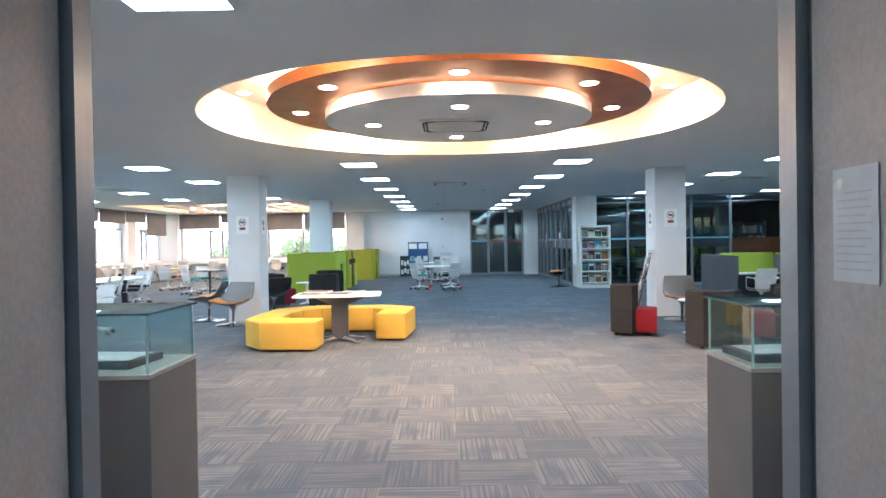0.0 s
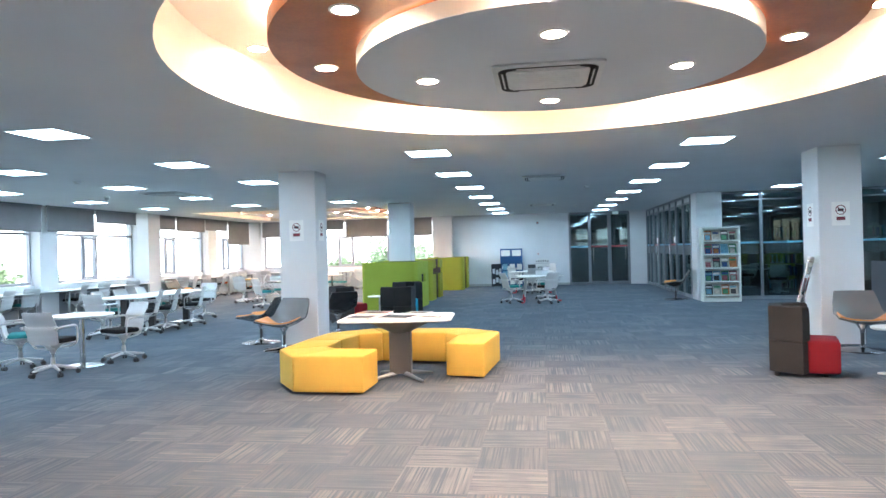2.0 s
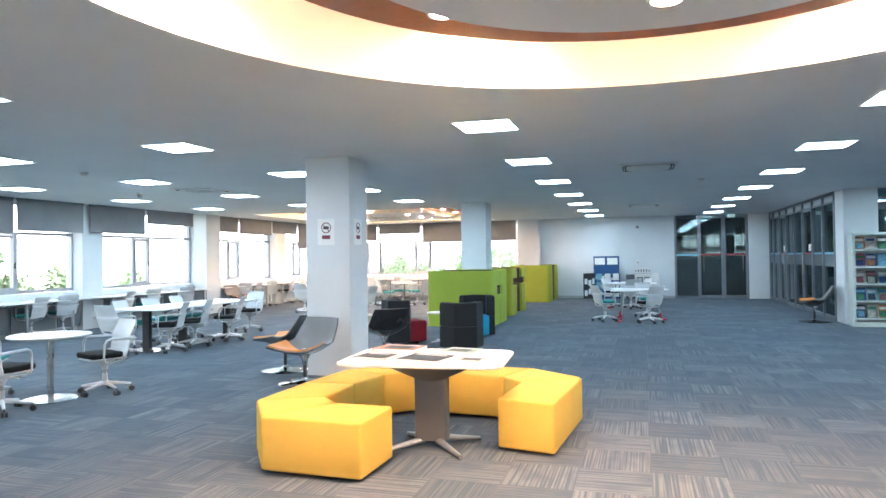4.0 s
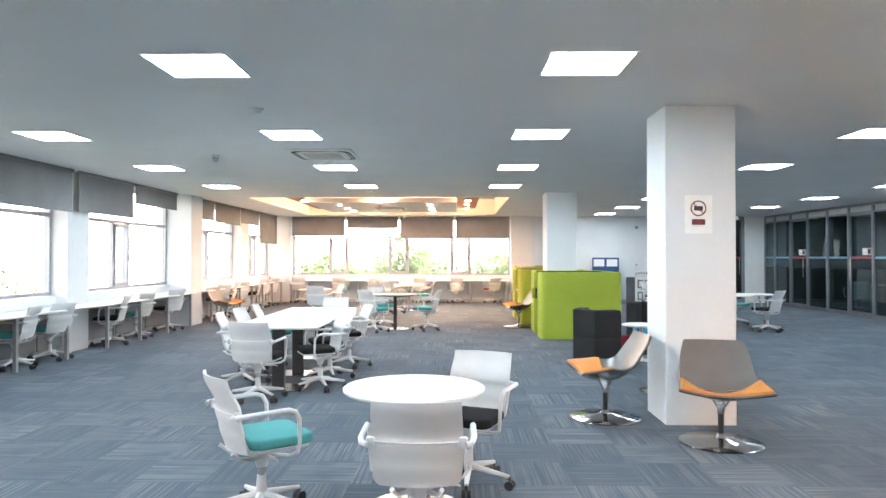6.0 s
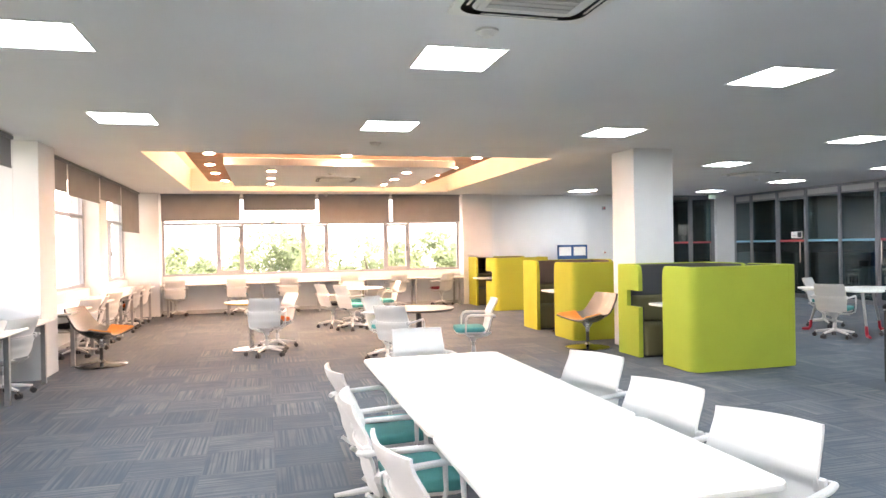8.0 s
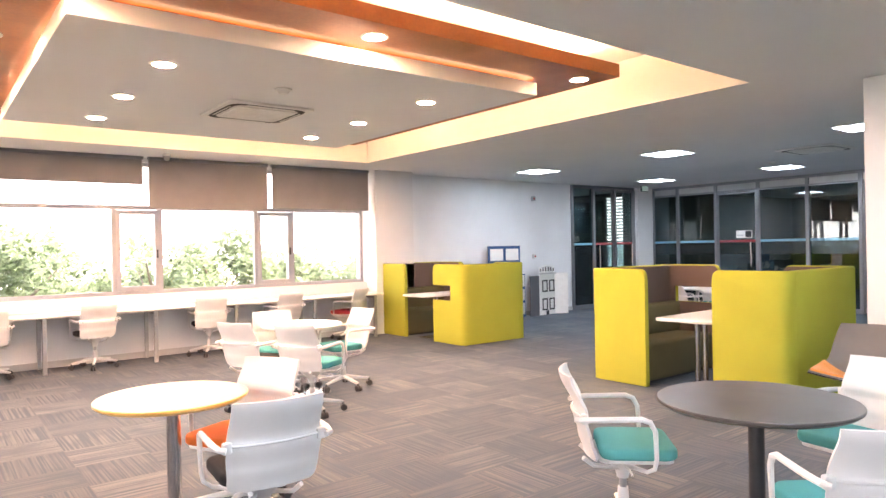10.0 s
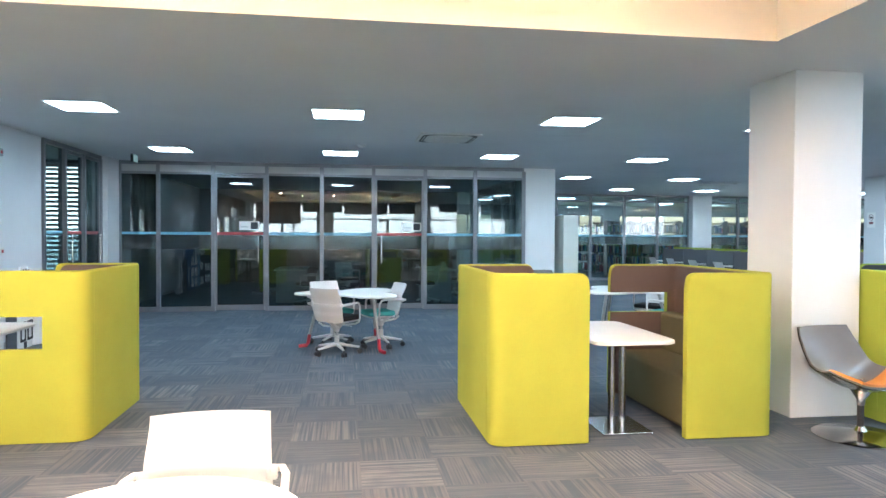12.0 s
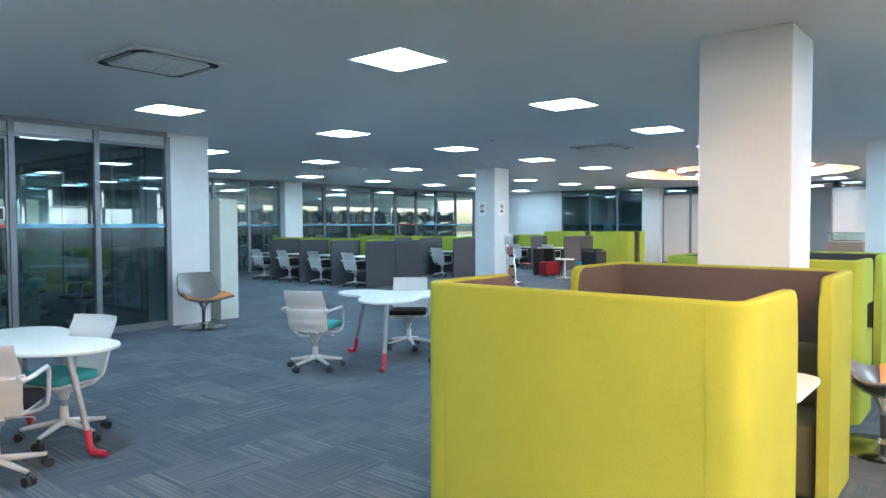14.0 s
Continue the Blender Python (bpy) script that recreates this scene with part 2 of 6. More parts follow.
def box(bm, x0, x1, y0, y1, z0, z1, bevel=0.0, seg=2):
    r = bmesh.ops.create_cube(bm, size=1.0)
    vs = r["verts"]
    for v in vs:
        v.co = Vector(((x0 + x1) / 2 + v.co.x * (x1 - x0), (y0 + y1) / 2 + v.co.y * (y1 - y0), (z0 + z1) / 2 + v.co.z * (z1 - z0)))
    if bevel:
        es = list({e for v in vs for e in v.link_edges})
        bmesh.ops.bevel(bm, geom=es, offset=bevel, segments=seg, affect='EDGES', profile=0.5)
    return bm


def turned(bm, m):
    bm.transform(m)
    return bm


def cyl(bm, x, y, z0, z1, r0, r1=None, n=20, caps=True):
    r1 = r0 if r1 is None else r1
    d = bmesh.ops.create_cone(bm, cap_ends=caps, segments=n, radius1=r0, radius2=r1, depth=z1 - z0)
    for v in d["verts"]:
        v.co += Vector((x, y, (z0 + z1) / 2))
    return bm


def lathe(bm, prof, x=0, y=0, n=28):
    """Turn a list of (radius, height) round the z axis."""
    rings = []
    for r, z in prof:
        rings.append([bm.verts.new((x + r * math.cos(2 * math.pi * k / n), y + r * math.sin(2 * math.pi * k / n), z)) for k in range(n)] if r > 1e-5 else [bm.verts.new((x, y, z))])
    for a, b in zip(rings, rings[1:]):
        for k in range(n):
            j = (k + 1) % n
            if len(a) == 1 and len(b) > 1:
                bm.faces.new((a[0], b[j], b[k]))
            elif len(b) == 1 and len(a) > 1:
                bm.faces.new((a[k], a[j], b[0]))
            elif len(a) > 1:
                bm.faces.new((a[k], a[j], b[j], b[k]))
    return bm


def tube(bm, pts, r, n=8, closed=False):
    """A round bar through the points."""
    pts = [Vector(p) for p in pts]
    rings = []
    cnt = len(pts)
    ref = None
    for i, p in enumerate(pts):
        a = pts[i - 1] if (i > 0 or closed) else p
        b = pts[(i + 1) % cnt] if (i < cnt - 1 or closed) else p
        d = (b - a).normalized()
        if ref is None:
            ref = Vector((0, 0, 1)) if abs(d.z) < 0.9 else Vector((1, 0, 0))
        u = d.cross(ref).normalized()
        w = u.cross(d).normalized()
        ref = w
        rr = r[i] if isinstance(r, (list, tuple)) else r
        rings.append([bm.verts.new(p + (u * math.cos(2 * math.pi * k / n) + w * math.sin(2 * math.pi * k / n)) * rr) for k in range(n)])
    last = cnt if closed else cnt - 1
    for i in range(last):
        a, b = rings[i], rings[(i + 1) % cnt]
        for k in range(n):
            j = (k + 1) % n
            bm.faces.new((a[k], a[j], b[j], b[k]))
    if not closed:
        bm.faces.new(rings[0][::-1])
        bm.faces.new(rings[-1])
    bmesh.ops.recalc_face_normals(bm, faces=bm.faces)
    return bm


def prism(bm, outline, z0, z1, bevel=0.0, seg=2):
    """Raise a flat outline (x, y) from z0 to z1, with rounded rims."""
    lo = [bm.verts.new((x, y, z0)) for x, y in outline]
    hi = [bm.verts.new((x, y, z1)) for x, y in outline]
    n = len(outline)
    fs = [bm.faces.new(lo[::-1]), bm.faces.new(hi)]
    for k in range(n):
        j = (k + 1) % n
        fs.append(bm.faces.new((lo[k], lo[j], hi[j], hi[k])))
    bmesh.ops.recalc_face_normals(bm, faces=fs)
    if bevel:
        es = [e for e in {e for f in fs[:2] for e in f.edges}]
        bmesh.ops.bevel(bm, geom=es, offset=bevel, segments=seg, affect='EDGES', profile=0.5)
    return bm


def round_rect(x0, x1, y0, y1, r, n=5):
    out = []
    for cx, cy, a0 in ((x1 - r, y1 - r, 0), (x0 + r, y1 - r, 90), (x0 + r, y0 + r, 180), (x1 - r, y0 + r, 270)):
        for k in range(n + 1):
            a = radians(a0 + 90 * k / n)
            out.append((cx + r * math.cos(a), cy + r * math.sin(a)))
    return out


def ring_slab(bm, cx, cy, r0, r1, z0, z1, n=72):
    """A flat round ring with thickness."""
    vs = [[bm.verts.new((cx + r * math.cos(2 * math.pi * k / n), cy + r * math.sin(2 * math.pi * k / n), z)) for k in range(n)] for r, z in ((r0, z0), (r1, z0), (r1, z1), (r0, z1))]
    for a in range(4):
        for k in range(n):
            j = (k + 1) % n
            bm.faces.new((vs[a][k], vs[a][j], vs[(a + 1) % 4][j], vs[(a + 1) % 4][k]))
    bmesh.ops.recalc_face_normals(bm, faces=bm.faces)
    return bm


def frame_slab(bm, o, i, z0, z1):
    """A rectangular ring: outer and inner (x0, x1, y0, y1)."""
    box(bm, o[0], o[1], o[2], i[2], z0, z1)
    box(bm, o[0], o[1], i[3], o[3], z0, z1)
    box(bm, o[0], i[0], i[2], i[3], z0, z1)
    box(bm, i[1], o[1], i[2], i[3], z0, z1)
    return bm

# ---- materials ----
M_WALL = mat("wall_paint", (0.72, 0.74, 0.76), 0.75, color2=(0.68, 0.70, 0.72), scale=1.5, fine=0.02, fine_scale=60, bump=0.05, bump_scale=150)
M_COLUMN = mat("column_paint", (0.68, 0.69, 0.70), 0.7, color2=(0.65, 0.66, 0.67), scale=2.0, bump=0.05, bump_scale=150)
M_CEIL = mat("ceiling_paint", (0.71, 0.725, 0.74), 0.85, color2=(0.68, 0.695, 0.71), scale=0.7, bump=0.03, bump_scale=200)
M_CREAM = mat("cove_paint", (0.82, 0.78, 0.70), 0.8, color2=(0.79, 0.75, 0.67), scale=2.0)
M_ORANGE_WOOD = mat("orange_veneer", (0.42, 0.13, 0.03), 0.4, color2=(0.34, 0.10, 0.022), scale=3.0, fine=0.08, fine_scale=40, coat=0.1)
M_SKIRT = mat("skirting", (0.45, 0.45, 0.45), 0.5)
M_ALU = mat("grey_aluminium", (0.22, 0.235, 0.26), 0.42, 0.6, color2=(0.20, 0.215, 0.24), scale=5)
M_WINFRAME = mat("window_aluminium", (0.36, 0.37, 0.40), 0.45, 0.3, color2=(0.33, 0.34, 0.37), scale=5)
M_BLIND = mat("roller_blind_fabric", (0.24, 0.235, 0.24), 0.9, color2=(0.22, 0.215, 0.22), scale=2.5, fine=0.10, fine_scale=300, bump=0.1, bump_scale=400)
M_GLASS = glass_mat("partition_glass", (0.52, 0.64, 0.65), 0.0, 0.10)
M_WINGLASS = glass_mat("window_glass", (0.93, 0.96, 0.96), 0.0, 0.02)
M_CASEGLASS = glass_mat("case_glass", (0.88, 0.955, 0.945), 0.0, 0.05)
M_LIBGLASS = glass_mat("library_glass", (0.74, 0.84, 0.85), 0.0, 0.08)
M_GLASSEDGE = mat("green_glass_edge", (0.05, 0.13, 0.12), 0.2, color2=(0.04, 0.10, 0.095), scale=6)
M_PALEEDGE = mat("pale_glass_edge", (0.40, 0.60, 0.57), 0.2, color2=(0.34, 0.52, 0.50), scale=6)
M_FROST = mat("frosted_film", (0.60, 0.56, 0.54), 0.5, color2=(0.57, 0.53, 0.51), scale=1.2)
M_BLUEFILM = mat("blue_film", (0.16, 0.42, 0.58), 0.4)
M_REDFILM = mat("red_film", (0.40, 0.05, 0.06), 0.4)
M_WHITEFILM = glass_mat("pale_film", (0.50, 0.60, 0.62), 0.4, 0.06)
M_TOPFILM = mat("pale_top_film", (0.42, 0.45, 0.47), 0.35, scale=2)
M_PANEL = glow("panel_glow", (0.61, 0.87, 1.0), PANEL_GLOW)
M_SPOT = glow("spot_glow", (1.0, 0.67, 0.43), SPOT_GLOW)
M_COVE = glow("cove_glow", (1.0, 0.76, 0.48), COVE_GLOW)
M_RIMGLOW = glow("rim_glow", (1.0, 0.76, 0.48), RIM_GLOW)
M_WHITE = mat("white_plastic", (0.60, 0.60, 0.60), 0.38, color2=(0.57, 0.57, 0.57), scale=6, bump=0.02)
M_WHITETOP = mat("white_laminate", (0.74, 0.74, 0.71), 0.32, color2=(0.71, 0.71, 0.68), scale=3, spec=0.5)
M_DARKTOP = mat("dark_laminate", (0.055, 0.048, 0.045), 0.38, color2=(0.060, 0.052, 0.048), scale=3)
M_YELLOWTOP = mat("honey_laminate", (0.70, 0.43, 0.12), 0.3, color2=(0.64, 0.38, 0.10), scale=5, fine=0.06, fine_scale=60)
M_CHROME = mat("brushed_steel", (0.62, 0.62, 0.62), 0.24, 1.0, color2=(0.56, 0.56, 0.57), scale=12)
M_POLISHED = mat("polished_steel", (0.42, 0.41, 0.40), 0.14, 1.0, color2=(0.37, 0.36, 0.36), scale=9)
M_STEEL = mat("satin_grey_metal", (0.40, 0.41, 0.42), 0.4, 0.8)
M_BLACK = mat("black_plastic", (0.018, 0.018, 0.02), 0.45, color2=(0.026, 0.026, 0.028), scale=10)
M_BLACKPAD = mat("black_fabric", (0.010, 0.010, 0.011), 0.85, color2=(0.016, 0.016, 0.017), scale=20, fine=0.15, fine_scale=500, bump=0.2, bump_scale=500, spec=0.2)


def fabric(name, c, c2=None):
    return mat(name, c, 0.88, color2=c2 or tuple(k * 0.95 for k in c), scale=3, fine=0.10, fine_scale=420, bump=0.22, bump_scale=480, spec=0.25)


M_TEAL = fabric("teal_fabric", (0.055, 0.31, 0.31))
M_ORANGEPAD = fabric("orange_fabric", (0.75, 0.16, 0.03))
M_REDPAD = fabric("red_fabric", (0.20, 0.012, 0.02))
M_BLUEPAD = fabric("blue_fabric", (0.02, 0.27, 0.42))
M_YELLOW = fabric("yellow_fabric", (0.66, 0.42, 0.075))
M_GREEN = fabric("lime_fabric", (0.33, 0.40, 0.05))
# the same lime fabric, its colour yellowed for the coffer's warm light
M_LIME_WARM = fabric("warm_lit_lime_fabric", (0.355, 0.362, 0.042))
M_BROWNFELT = fabric("brown_felt", (0.115, 0.085, 0.075))
M_OLIVE = fabric("olive_fabric", (0.125, 0.115, 0.060))
M_CHARCOAL = fabric("charcoal_leather", (0.023, 0.023, 0.024))
M_GREYFELT = fabric("grey_felt", (0.095, 0.10, 0.112))
M_BLACKSHELL = mat("black_lacquer", (0.02, 0.019, 0.02), 0.25, color2=(0.028, 0.027, 0.028), scale=6, coat=0.2)
M_DARKFELT = fabric("dark_grey_felt", (0.05, 0.05, 0.055))
M_PANELLING = mat("taupe_panelling", (0.40, 0.34, 0.31), 0.5, color2=(0.36, 0.305, 0.275), scale=2.5, fine=0.08, fine_scale=50)
M_SHELL = mat("grey_shell", (0.125, 0.118, 0.112), 0.36, color2=(0.14, 0.132, 0.125), scale=5, coat=0.1)
M_ORANGELEATHER = mat("orange_leather", (0.72, 0.26, 0.05), 0.42, color2=(0.66, 0.22, 0.04), scale=9, bump=0.12, bump_scale=260)
M_TAUPE = mat("taupe_lacquer", (0.135, 0.125, 0.118), 0.5, color2=(0.12, 0.112, 0.105), scale=2)
M_CASETOP = mat("pale_wood", (0.36, 0.34, 0.31), 0.5, color2=(0.32, 0.30, 0.27), scale=9)
M_PAPER = mat("paper", (0.82, 0.82, 0.80), 0.8, color2=(0.77, 0.77, 0.75), scale=14)
# paper greyed in its colour for the shadow on the lobby notice
M_NOTICE = mat("shade_greyed_paper", (0.58, 0.57, 0.58), 0.6, color2=(0.52, 0.51, 0.52), scale=9)
M_MAROON = mat("dark_red_ink", (0.20, 0.03, 0.045), 0.6)
M_PLASTIC_W = mat("aged_white_plastic", (0.72, 0.72, 0.70), 0.45, color2=(0.66, 0.66, 0.64), scale=9)
M_GRILLE = mat("dark_slot", (0.03, 0.03, 0.032), 0.6)
M_WALNUT = mat("walnut", (0.16, 0.06, 0.028), 0.4, color2=(0.12, 0.042, 0.02), scale=7, fine=0.15, fine_scale=70)
M_BLUEBOARD = fabric("blue_board", (0.035, 0.10, 0.24))
M_PANELGREY = mat("grey_panel_laminate", (0.20, 0.21, 0.225), 0.5, color2=(0.18, 0.19, 0.205), scale=3)
M_RED = mat("red_paint", (0.45, 0.02, 0.04), 0.35)
M_LOCKER = mat("cream_steel", (0.60, 0.63, 0.58), 0.45, color2=(0.56, 0.59, 0.54), scale=2)
M_LEAF = mat("leaf", (0.17, 0.25, 0.12), 0.55, color2=(0.24, 0.32, 0.18), scale=1.3, fine=0.35, fine_scale=9)
M_BARK = mat("bark", (0.19, 0.16, 0.13), 0.9, bump=0.6, bump_scale=30)
M_GRASS = mat("ground_green", (0.10, 0.16, 0.06), 0.95, color2=(0.16, 0.17, 0.09), scale=0.2, fine=0.3, fine_scale=4)
# the dimness of rooms behind glass is put into this dark wall colour
M_SHADEWALL = mat("painted_room_shade", (0.11, 0.115, 0.12), 0.8, scale=1.5)


def carpet_mat(name, random_output):
    """Loop-pile carpet: thin ribs along u, broken up, with a tone per tile."""
    m = bpy.data.materials.new(name)
    m.use_nodes = True
    nt = m.node_tree
    b = nt.nodes["Principled BSDF"]
    b.inputs["Roughness"].default_value = 0.95
    b.inputs["Specular IOR Level"].default_value = 0.15
    uv = nt.nodes.new("ShaderNodeUVMap")
    uv.uv_map = "UVMap"
    mp = nt.nodes.new("ShaderNodeMapping")
    mp.inputs["Scale"].default_value = (0.9, 58.0, 1.0)
    nt.links.new(uv.outputs[0], mp.inputs[0])
    n1 = nt.nodes.new("ShaderNodeTexNoise")
    n1.inputs["Scale"].default_value, n1.inputs["Detail"].default_value = 1.0, 1.5
    nt.links.new(mp.outputs[0], n1.inputs["Vector"])
    mp2 = nt.nodes.new("ShaderNodeMapping")
    mp2.inputs["Scale"].default_value = (3.0, 4.0, 1.0)
    nt.links.new(uv.outputs[0], mp2.inputs[0])
    n2 = nt.nodes.new("ShaderNodeTexNoise")
    n2.inputs["Scale"].default_value = 1.0
    nt.links.new(mp2.outputs[0], n2.inputs["Vector"])
    r1 = nt.nodes.new("ShaderNodeMapRange")
    r1.inputs[1].default_value, r1.inputs[2].default_value = 0.40, 0.62
    nt.links.new(n1.outputs["Fac"], r1.inputs[0])
    g = nt.nodes.new("ShaderNodeNewGeometry")
    oi = nt.nodes.new("ShaderNodeObjectInfo")
    rnd = oi.outputs["Random"] if random_output == "object" else g.outputs["Random Per Island"]
    # some tiles are strongly ribbed, others almost plain
    amp = nt.nodes.new("ShaderNodeMapRange")
    amp.inputs[1].default_value, amp.inputs[2].default_value = 0.25, 0.95
    amp.inputs[3].default_value, amp.inputs[4].default_value = 0.45, 0.95
    nt.links.new(rnd, amp.inputs[0])
    am2 = nt.nodes.new("ShaderNodeMath")
    am2.operation = 'MULTIPLY'
    nt.links.new(amp.outputs[0], am2.inputs[0])
    r3 = nt.nodes.new("ShaderNodeMapRange")
    r3.inputs[1].default_value, r3.inputs[2].default_value = 0.22, 0.52
    nt.links.new(n2.outputs["Fac"], r3.inputs[0])
    nt.links.new(r3.outputs[0], am2.inputs[1])
    f = nt.nodes.new("ShaderNodeMath")
    f.operation = 'MULTIPLY'
    nt.links.new(r1.outputs[0], f.inputs[0])
    nt.links.new(am2.outputs[0], f.inputs[1])
    mix = nt.nodes.new("ShaderNodeMix")
    mix.data_type = 'RGBA'
    mix.inputs[6].default_value = (0.066, 0.089, 0.113, 1)
    mix.inputs[7].default_value = (0.158, 0.164, 0.174, 1)
    nt.links.new(f.outputs[0], mix.inputs[0])
    tone = nt.nodes.new("ShaderNodeMapRange")
    tone.inputs[3].default_value, tone.inputs[4].default_value = 0.96, 1.05
    nt.links.new(rnd, tone.inputs[0])
    mul = nt.nodes.new("ShaderNodeMix")
    mul.data_type, mul.blend_type = 'RGBA', 'MULTIPLY'
    mul.inputs[0].default_value = 1.0
    nt.links.new(mix.outputs[2], mul.inputs[6])
    nt.links.new(tone.outputs[0], mul.inputs[7])
    nt.links.new(mul.outputs[2], b.inputs["Base Color"])
    bp = nt.nodes.new("ShaderNodeBump")
    bp.inputs["Strength"].default_value, bp.inputs["Distance"].default_value = 0.3, 0.004
    nt.links.new(n1.outputs["Fac"], bp.inputs["Height"])
    nt.links.new(bp.outputs[0], b.inputs["Normal"])
    return m


M_CARPET = carpet_mat("carpet_tile", "object")
M_CARPET_REST = carpet_mat("carpet_tile_far", "island")

# ---- the hall ----
CEIL = 2.92
XW, XE = -12.8, 12.2            # window wall, library partition
YS, YN = 2.05, 29.95            # entrance wall, end wall
CX, CY, CR = -0.02, 7.64, 2.89   # round coffer
QX0, QX1, QY0, QY1 = -11.3, -5.2, 22.5, 28.88   # square coffer
TOP = 3.42

bm = box(B(), -13.2, 21, -4.0, 30.3, -0.20, -0.008)
box(bm, 0.2, 4.4, 30.3, 33.4, -0.20, -0.008)
struct("floor", bm, M_GREYFELT, "concrete floor slab under the carpet tiles")


def ceiling():
    """One slab with a round and a square opening."""
    bm = B()
    n = 72
    x0, x1, y0, y1 = -4.2, 4.2, 3.9, 11.3
    circ = [bm.verts.new((CX + CR * math.cos(2 * math.pi * k / n), CY + CR * math.sin(2 * math.pi * k / n), CEIL)) for k in range(n)]
    sq = []
    for k in range(n):
        a = 2 * math.pi * k / n
        c, s = math.cos(a), math.sin(a)
        t = min((x1 - CX) / c if c > 1e-6 else 1e9, (x0 - CX) / c if c < -1e-6 else 1e9, (y1 - CY) / s if s > 1e-6 else 1e9, (y0 - CY) / s if s < -1e-6 else 1e9)
        sq.append(bm.verts.new((CX + c * t, CY + s * t, CEIL)))
    corners = [bm.verts.new((x, y, CEIL)) for x, y in ((x1, y1), (x0, y1), (x0, y0), (x1, y0))]

    def side(v):
        return 0 if abs(v.co.x - x1) < 1e-4 else 1 if abs(v.co.y - y1) < 1e-4 else 2 if abs(v.co.x - x0) < 1e-4 else 3
    for k in range(n):
        j = (k + 1) % n
        a, b = side(sq[k]), side(sq[j])
        if a == b:
            bm.faces.new((circ[k], circ[j], sq[j], sq[k]))
        else:
            bm.faces.new((circ[k], circ[j], sq[j], corners[a], sq[k]))

    def quad(a, b, c, d):
        bm.faces.new([bm.verts.new((x, y, CEIL)) for x, y in ((a, c), (b, c), (b, d), (a, d))])
    X0, X1, Y0, Y1 = -13.2, 21.0, -4.0, 30.3
    quad(X0, X1, Y0, y0)
    quad(X0, x0, y0, y1)
    quad(x1, X1, y0, y1)
    quad(X0, X1, y1, QY0)
    quad(X0, QX0, QY0, QY1)
    quad(QX1, X1, QY0, QY1)
    quad(X0, X1, QY1, Y1)
    quad(0.2, 4.4, Y1, 33.4)
    # sides of the round coffer
    up = [bm.verts.new((v.co.x, v.co.y, TOP)) for v in circ]
    for k in range(n):
        j = (k + 1) % n
        f = bm.faces.new((circ[k], circ[j], up[j], up[k]))
        f.material_index = 1
        f.smooth = True
    f = bm.faces.new(up)
    f.material_index = 1
    # sides of the square coffer
    for (ax, ay), (bx, by) in (((QX0, QY0), (QX1, QY0)), ((QX1, QY0), (QX1, QY1)), ((QX1, QY1), (QX0, QY1)), ((QX0, QY1), (QX0, QY0))):
        f = bm.faces.new([bm.verts.new(c) for c in ((ax, ay, CEIL), (bx, by, CEIL), (bx, by, TOP), (ax, ay, TOP))])
        f.material_index = 1
    f = bm.faces.new([bm.verts.new(c) for c in ((QX0, QY0, TOP), (QX1, QY0, TOP), (QX1, QY1, TOP), (QX0, QY1, TOP))])
    f.material_index = 1
    return bm


struct("ceiling", ceiling(), [M_CEIL, M_CREAM], "pale grey plaster ceiling with two lit coffers")
bm = box(B(), -13.2, 21, -4.0, 30.3, TOP + 0.05, TOP + 0.2)
box(bm, 0.2, 4.4, 30.3, 33.4, CEIL + 0.01, TOP + 0.2)
struct("roof_slab", bm, M_CEIL, "concrete slab above the ceiling")

# window wall on the west: piers, parapet, lintel
PIERS = ((5.45, 6.1, -12.33), (9.33, 9.95, -12.62), (13.6, 14.25, -12.33), (17.48, 18.1, -12.62), (21.72, 22.38, -12.33), (26.1, 26.75, -12.62))
bm = B()
box(bm, -13.1, XW, YS - 0.3, 30.3, 0, 0.90)
struct("wall_west_parapet", bm, M_WALL, "white painted parapet under the windows")
struct("wall_west_lintel", box(B(), -13.1, XW, YS - 0.3, 30.3, 2.86, CEIL - 0.002), M_WALL, "white painted strip above the windows")
for y0, y1, xf in PIERS:
    struct("wall_west_pier", box(B(), -13.1, xf, y0, y1, 0.0, CEIL - 0.003), M_COLUMN, "white painted pier between windows")
struct("wall_west_end", box(B(), -13.1, -12.1, 29.6, 30.3, 0, CEIL - 0.003), M_COLUMN, "white painted corner pier")

# north wall: parapet, windows, solid part, doors
struct("wall_north_parapet", box(B(), -12.1, -4.6, YN, 30.3, 0, 0.92), M_WALL, "white painted parapet under the windows")
struct("wall_north_lintel", box(B(), -12.1, -4.6, YN, 30.3, 2.86, CEIL - 0.002), M_WALL, "white painted strip above the windows")
struct("wall_north_pier", box(B(), -4.6, -3.78, 29.62, 30.3, 0, CEIL - 0.003), M_COLUMN, "white painted pier beside the window")
struct("wall_north", box(B(), -3.78, 0.95, YN, 30.3, 0, CEIL - 0.003), M_WALL, "plain white end wall")
struct("wall_north_corner", box(B(), 3.35, 4.0, YN - 0.12, 30.3, 0, CEIL - 0.003), M_COLUMN, "white corner pillar beside glass doors")
LOBBY_OPEN = ((1.38, 1.94), (2.24, 2.80), (3.26, 3.82))      # small louvred windows at the back of the lobby
# lobby walls: their shade is painted in with the dark colour
bm = B()
box(bm, 0.4, 4.2, 33.0, 33.2, 0, 1.40)
box(bm, 0.4, 4.2, 33.0, 33.2, 2.32, CEIL - 0.003)
box(bm, 0.4, 4.2, 33.0, 33.2, 1.67, 1.83)
